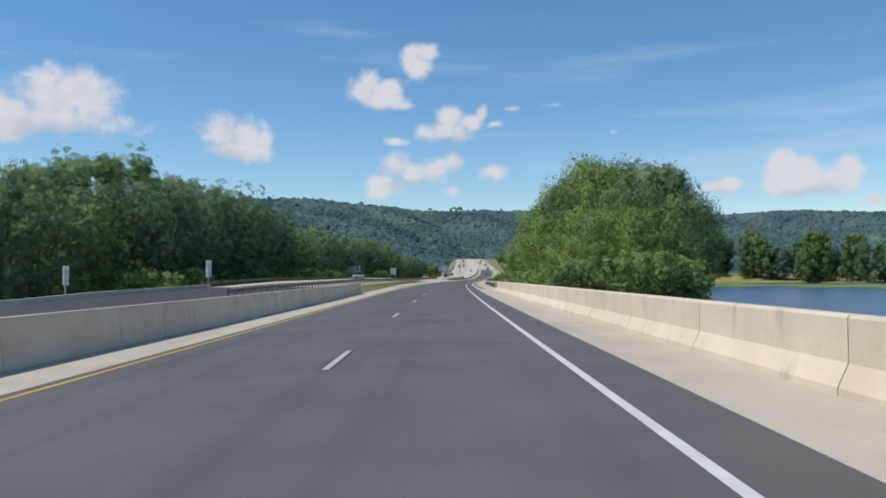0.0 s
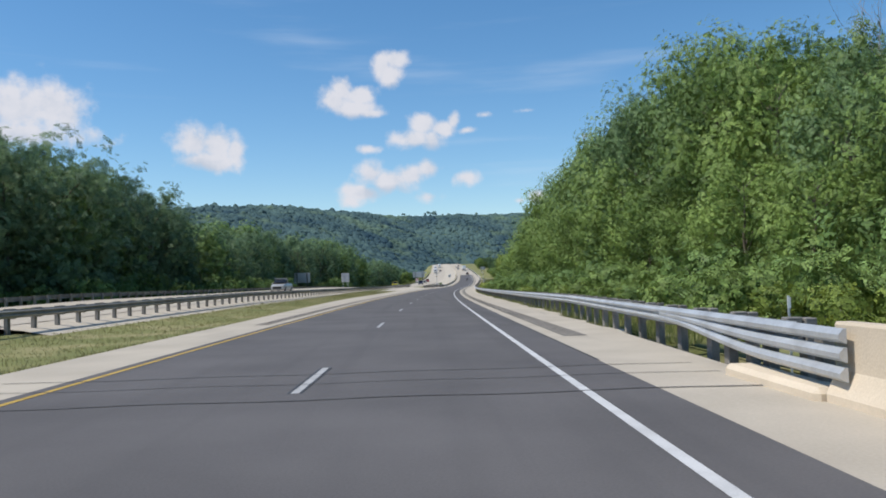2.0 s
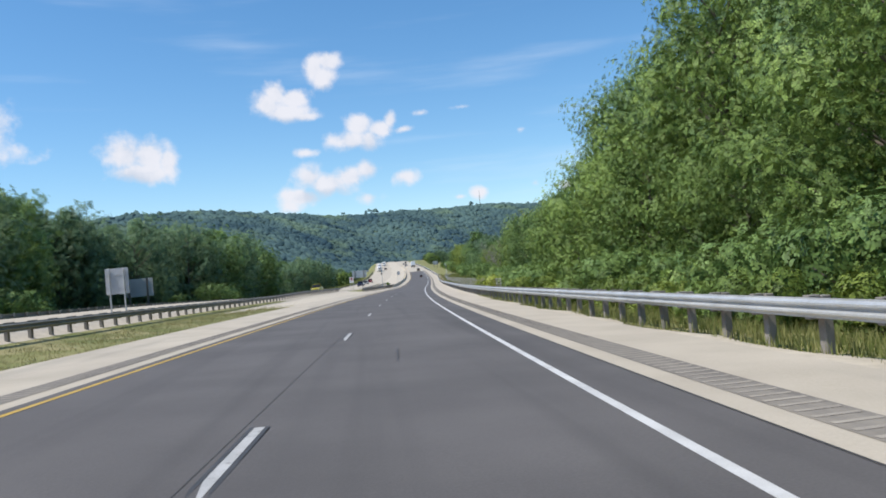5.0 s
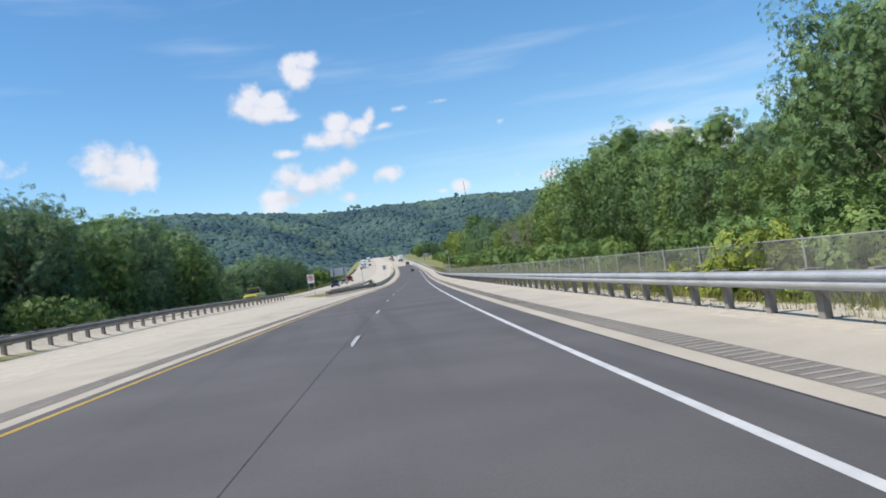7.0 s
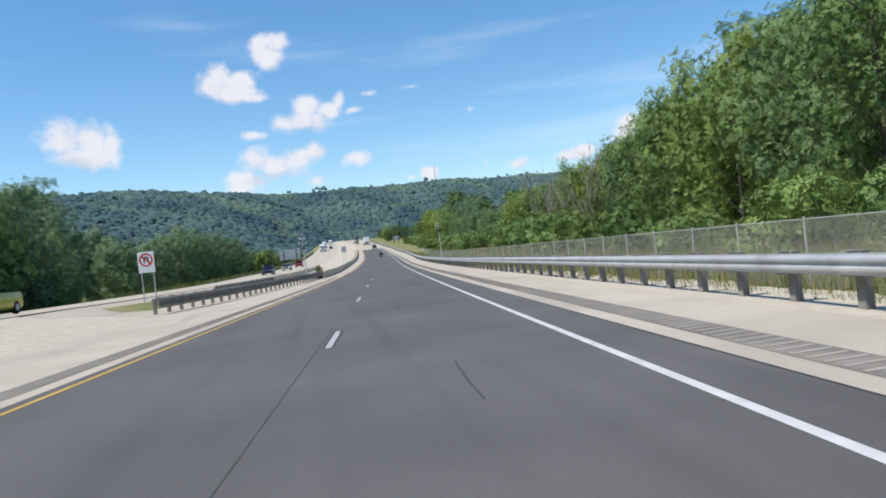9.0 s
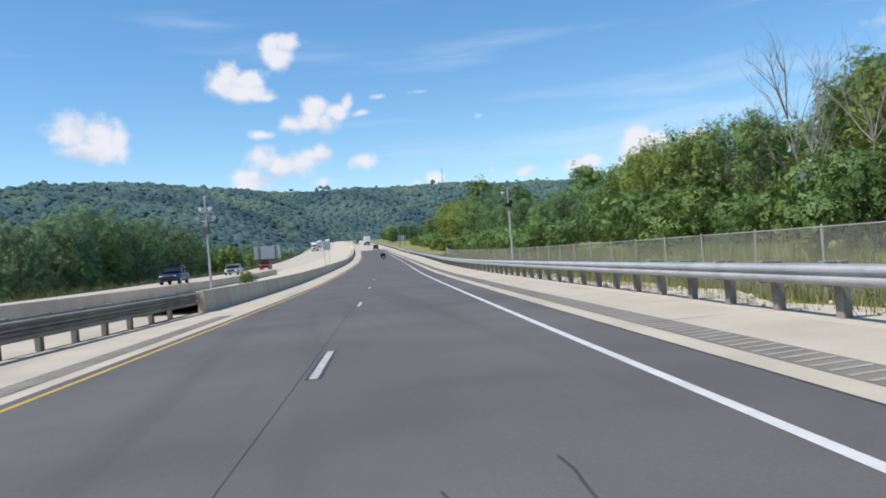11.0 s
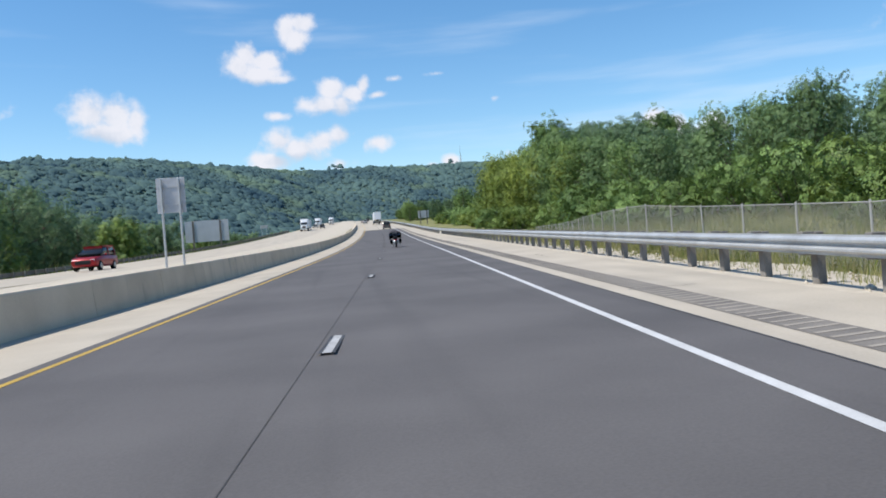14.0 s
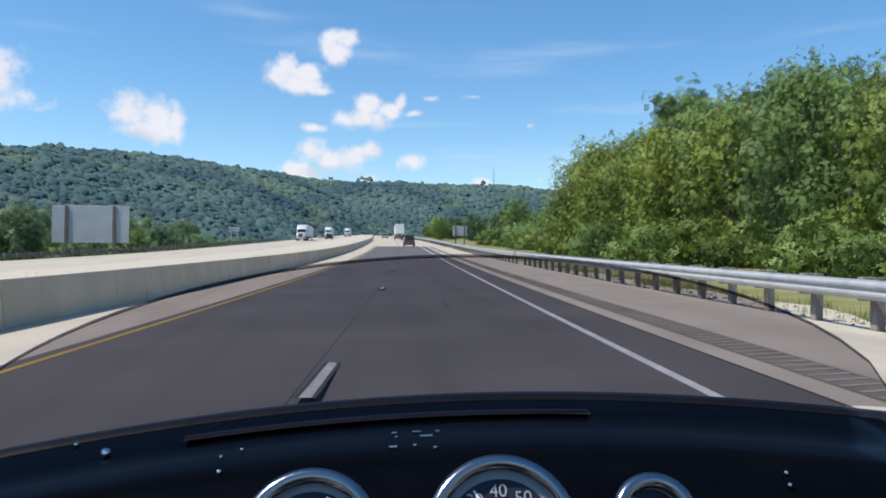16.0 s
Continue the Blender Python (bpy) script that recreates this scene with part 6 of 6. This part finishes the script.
tn = M_TINT.node_tree
tn.nodes.clear()
t_clear = tn.nodes.new("ShaderNodeBsdfTransparent")
t_clear.inputs["Color"].default_value = (0.47, 0.45, 0.485, 1)
t_gloss = tn.nodes.new("ShaderNodeBsdfGlossy")
t_gloss.inputs["Roughness"].default_value = 0.04
t_mix = tn.nodes.new("ShaderNodeMixShader")
t_mix.inputs[0].default_value = 0.035
t_out = tn.nodes.new("ShaderNodeOutputMaterial")
tn.links.new(t_clear.outputs[0], t_mix.inputs[1])
tn.links.new(t_gloss.outputs[0], t_mix.inputs[2])
tn.links.new(t_mix.outputs[0], t_out.inputs["Surface"])


def sheet(name, rows, closed=False):
    """A smooth quad sheet through rows of points."""
    k = len(rows[0])
    v = [p for r in rows for p in r]
    f = [(i * k + j, i * k + j + 1, (i + 1) * k + j + 1, (i + 1) * k + j) for i in range(len(rows) - 1) for j in range(k - 1)]
    return mesh_of(name, v, f, True)


def thick(me, d):
    b = bmesh.new()
    b.from_mesh(me)
    bmesh.ops.recalc_face_normals(b, faces=b.faces)
    bmesh.ops.solidify(b, geom=b.faces[:], thickness=d)
    b.to_mesh(me)
    b.free()
    return me


def gauge(parent, x, y, z, r, name, label, marks=(), needle=None):
    """A round instrument in a chrome ring; it faces back and up."""
    g = part(name, bmesh.new(), M_PLASTIC, parent, label, pose(x, y, z, 62, 0, 0))
    b = bmesh.new()
    bmesh.ops.create_cone(b, cap_ends=True, segments=40, radius1=r * 1.02, radius2=r * 1.02, depth=.05, matrix=pose(0, 0, -.03))
    b.to_mesh(g.data)
    b.free()
    b = bmesh.new()
    n1, n2 = 48, 8
    ringv = [[b.verts.new(((r + .006 * math.cos(t2)) * math.cos(t1), (r + .006 * math.cos(t2)) * math.sin(t1), .004 + .007 * math.sin(t2)))
              for t2 in np.linspace(0, 6.2832, n2, endpoint=False)] for t1 in np.linspace(0, 6.2832, n1, endpoint=False)]
    for i in range(n1):
        for j in range(n2):
            fc = b.faces.new((ringv[i][j], ringv[(i + 1) % n1][j], ringv[(i + 1) % n1][(j + 1) % n2], ringv[i][(j + 1) % n2]))
            fc.smooth = True
    part("bezel", b, M_CHROME, g, "chrome ring")
    b = bmesh.new()
    bmesh.ops.create_circle(b, cap_ends=True, segments=40, radius=r * .97, matrix=pose(0, 0, -.0035))
    part("dial_ring", b, M_DIAL_RING, g, "pale outer scale")
    b = bmesh.new()
    bmesh.ops.create_circle(b, cap_ends=True, segments=40, radius=r * .78, matrix=pose(0, 0, -.002))
    part("dial", b, M_DIAL, g, "dark dial")
    for text, deg in marks:
        cu = bpy.data.curves.new("numeral", "FONT")
        cu.body, cu.size, cu.align_x, cu.align_y = text, r * .26, "CENTER", "CENTER"
        tmp = bpy.data.objects.new("numeral", cu)
        me = bpy.data.meshes.new_from_object(tmp)
        bpy.data.objects.remove(tmp)
        a = radians(deg)
        part("numeral", me, M_DIAL_RING, g, "pale numeral", pose(r * .60 * math.sin(a), r * .60 * math.cos(a), -.0008))
    if needle is not None:
        b = bmesh.new()
        a = radians(needle)
        d = Vector((math.sin(a), math.cos(a), 0))
        e = Vector((math.cos(a), -math.sin(a), 0)) * .0016
        b.faces.new([b.verts.new(p) for p in (Vector((0, 0, .0002)) - e * 1.6, d * r * .72 - e * .5 + Vector((0, 0, .0002)), d * r * .72 + e * .5 + Vector((0, 0, .0002)), Vector((0, 0, .0002)) + e * 1.6)])
        part("needle", b, M_SIGNFACE, g, "white needle")
    return g


def motorcycle(m):
    """Coordinates from the rider's eye: x right, y ahead, z up; the ground lies at -1.37."""
    root = empty("motorcycle", m, "black touring motorcycle with smoked windshield and chrome-ringed gauges", "motorcycle")
    xs = np.linspace(-.475, .475, 39)
    # fairing: outer nose, top lip, dash shelf and dash face
    prof = [(.80, -.62), (.95, -.50), (1.0, -.36), (.93, -.22), (.84, -.153), (.80, -.136), (.765, -.139), (.735, -.149), (.70, -.154), (.665, -.156), (.63, -.165), (.60, -.195), (.575, -.25), (.555, -.32), (.54, -.42)]
    rows = []
    for y, z in prof:
        row = []
        for x in xs:
            e = abs(x) / .475
            drop = .12 * x * x + .09 * max(0, e - .86) / .14 * (1 if y > .62 else .5)
            row.append((x * (1 + .02 * (y > .9)), y - (.55 if y > .62 else .30) * x * x - (.12 if y > .85 else 0) * e ** 4, z - drop))
        rows.append(row)
    part("fairing", thick(sheet("fairing", rows), -.004), M_GLOSS, root, "glossy black batwing fairing")
    # smoked windshield
    rows = []
    for k in range(9):
        f = k / 8
        row = []
        for x in np.linspace(-.383, .383, 41):
            top = .006 - .15 * (1 - math.sqrt(max(0, 1 - (x / .384) ** 2)))
            low = -.136 - .12 * x * x
            row.append((x, .80 - .55 * x * x - (.10 * f - .02 * math.sin(math.pi * f)), low + (max(top, low + .002) - low) * f))
        rows.append(row)
    part("windshield", sheet("windshield", rows), M_TINT, root, "smoked plastic windshield")
    rows2 = [[(p[0], p[1] + dy, p[2] + dz) for p in rows[-1]] for dy, dz in ((-.0015, 0), (0, .0015), (.0015, 0), (0, -.0015), (-.0015, 0))]
    part("windshield_edge", sheet("windshield_edge", rows2), M_TINT, root, "polished windshield edge")
    strip = [[(x, .802 - .55 * x * x - dy, -.134 - .12 * x * x + dz) for x in xs[2:-2]] for dy, dz in ((0, 0), (.012, .004), (.03, .003), (.035, -.004))]
    part("lip_trim", sheet("lip_trim", strip), M_PLASTIC, root, "matte black trim strip")
    gauge(root, .056, .583, -.2015, .052, "speedometer", "round speedometer with pale numerals", [("20", -72), ("30", -36), ("40", 0), ("50", 36), ("60", 72)], -30)
    gauge(root, -.085, .583, -.200, .048, "tachometer", "round tachometer with a pale face", [("20", -60), ("30", -20), ("40", 20), ("50", 60)], 22)
    gauge(root, .166, .572, -.192, .026, "fuel_gauge", "small round gauge in a chrome ring", [], -40)
    gauge(root, -.186, .560, -.222, .029, "volt_gauge", "small round gauge in a chrome ring", [], 30)
    # Polished beads added where sun glints show on the fairing, not real fasteners.
    for x, y, z, r in ((-.304, .711, -.1455, .0022), (-.272, .694, -.1505, .0044), (-.153, .682, -.151, .0016), (-.167, .666, -.1525, .0016), (-.161, .634, -.157, .0022),
                       (.2715, .586, -.169, .0016), (.272, .582, -.177, .0018)):
        b = bmesh.new()
        bmesh.ops.create_uvsphere(b, u_segments=14, v_segments=8, radius=r, matrix=pose(x, y, z))
        for fc in b.faces:
            fc.smooth = True
        part("bolt", b, M_BRIGHT, root, "polished bead added for a sun glint")

    for x, y, z, w_ in ((-.024, .702, -.148, .010), (-.004, .703, -.148, .016), (.014, .70, -.148, .008), (-.022, .690, -.149, .006), (.004, .688, -.149, .022),
                        (-.024, .662, -.151, .014), (-.006, .664, -.151, .006), (.011, .657, -.152, .007)):
        b = bmesh.new()
        box(b, (w_ * .5, .0026, .0012), pose(x, y, z), .0003)
        part("switch_marking", b, M_BRIGHT, root, "small bright switch marking on the dash")
    slot = [[(x, .748 - .55 * x * x - dy, -.1425 - .12 * x * x + dz) for x in np.linspace(-.21, .155, 19)] for dy, dz in ((0, .002), (.004, .0035), (.012, .0035), (.016, .001))]
    part("vent_slot", sheet("vent_slot", slot), M_PLASTIC, root, "matte black vent slot along the fairing lip")

    def blob(name, secs, mat_, label=""):
        rows_ = [(y, [(w * math.cos(t), zc + h * math.sin(t)) for t in np.linspace(0, 6.2832, 14, endpoint=False)]) for y, w, zc, h in secs]
        return part(name, loft(rows_, name), mat_, root, label)

    blob("tank", [(-.05, .05, -.62, .05), (0, .12, -.58, .09), (.15, .17, -.53, .13), (.33, .16, -.50, .13), (.45, .09, -.50, .08), (.48, .03, -.51, .03)], M_GLOSS)
    blob("seat", [(-.75, .10, -.56, .03), (-.70, .17, -.57, .07), (-.45, .17, -.60, .07), (-.2, .15, -.66, .06), (.0, .10, -.63, .05), (.04, .03, -.63, .02)], M_LEATHER)
    blob("engine", [(-.15, .10, -1.0, .10), (-.10, .20, -.95, .17), (.15, .22, -.92, .19), (.36, .17, -.92, .17), (.42, .08, -.95, .08)], M_RIM, "finned metal engine")
    blob("rear_fender", [(-1.05, .08, -.86, .04), (-1.0, .10, -.80, .08), (-.75, .11, -.72, .10), (-.45, .10, -.74, .08), (-.40, .05, -.76, .04)], M_GLOSS)
    for sx in (-1, 1):
        rows_ = [(y, [(sx * .34 + w * math.cos(t), -.88 + h * math.sin(t)) for t in np.linspace(0, 6.2832, 16, endpoint=False)]) for y, w, h in ((-1.12, .06, .10), (-1.08, .11, .17), (-.75, .12, .19), (-.48, .11, .16), (-.42, .05, .08))]
        part("saddlebag", loft(rows_, "saddlebag"), M_GLOSS, root, "hard black saddlebag")
        b = bmesh.new()
        tube(b, (sx * .12, .52, -.40), (sx * .12, .98, -1.02), .028, n=10)
        part("fork_leg", b, M_CHROME, root)
        b = bmesh.new()
        tube(b, (sx * .05, .45, -.36), (sx * .30, .38, -.30), .015, n=8)
        tube(b, (sx * .30, .38, -.30), (sx * .42, .20, -.36), .018, n=8)
        part("handlebar", b, M_CHROME, root)
        b = bmesh.new()
        tube(b, (sx * .42, .20, -.36), (sx * .44, .10, -.38), .021, n=10)
        part("grip", b, M_LEATHER, root)
        b = bmesh.new()
        tube(b, (sx * .27, .1, -1.12), (sx * .30, -1.1, -1.12), .045, .055, 12)
        part("exhaust", b, M_CHROME, root)
        b = bmesh.new()
        box(b, (.07, .03, .05), pose(sx * .17, -1.07, -.74), .01)
        part("turn_lamp", b, M_TAIL, root)
    b = bmesh.new()
    box(b, (.13, .04, .08), pose(0, -1.07, -.76), .015)
    part("taillight", b, M_TAIL, root)
    for y_ in (1.02, -.68):
        b = bmesh.new()
        bmesh.ops.create_cone(b, cap_ends=True, segments=32, radius1=.325, radius2=.325, depth=.13, matrix=pose(0, 0, 0, 0, 90, 0))
        bmesh.ops.bevel(b, geom=[e for e in b.edges if abs(e.verts[0].co.x - e.verts[1].co.x) < 1e-4], offset=.04, segments=3, affect="EDGES")
        wh = part("wheel", b, M_TYRE, root, "black tyre", pose(0, y_, -1.045))
        for sx in (-1, 1):
            b = bmesh.new()
            bmesh.ops.create_cone(b, cap_ends=True, segments=24, radius1=.21, radius2=.17, depth=.03, matrix=pose(sx * .068, 0, 0, 0, 90 * sx, 0))
            part("rim", b, M_RIM, wh)
    b = bmesh.new()
    tube(b, (-.10, -.05, -1.05), (-.36, .06, -1.40), .014, n=8)
    part("kickstand", b, M_STEEL_DARK, root)
    return root


eye16 = Matrix.Translation((27.92, 506.864, 2.239)) @ Matrix.Rotation(radians(-4.0), 4, "Z") @ Matrix.Rotation(radians(-3.0), 4, "Y")
motorcycle(eye16)
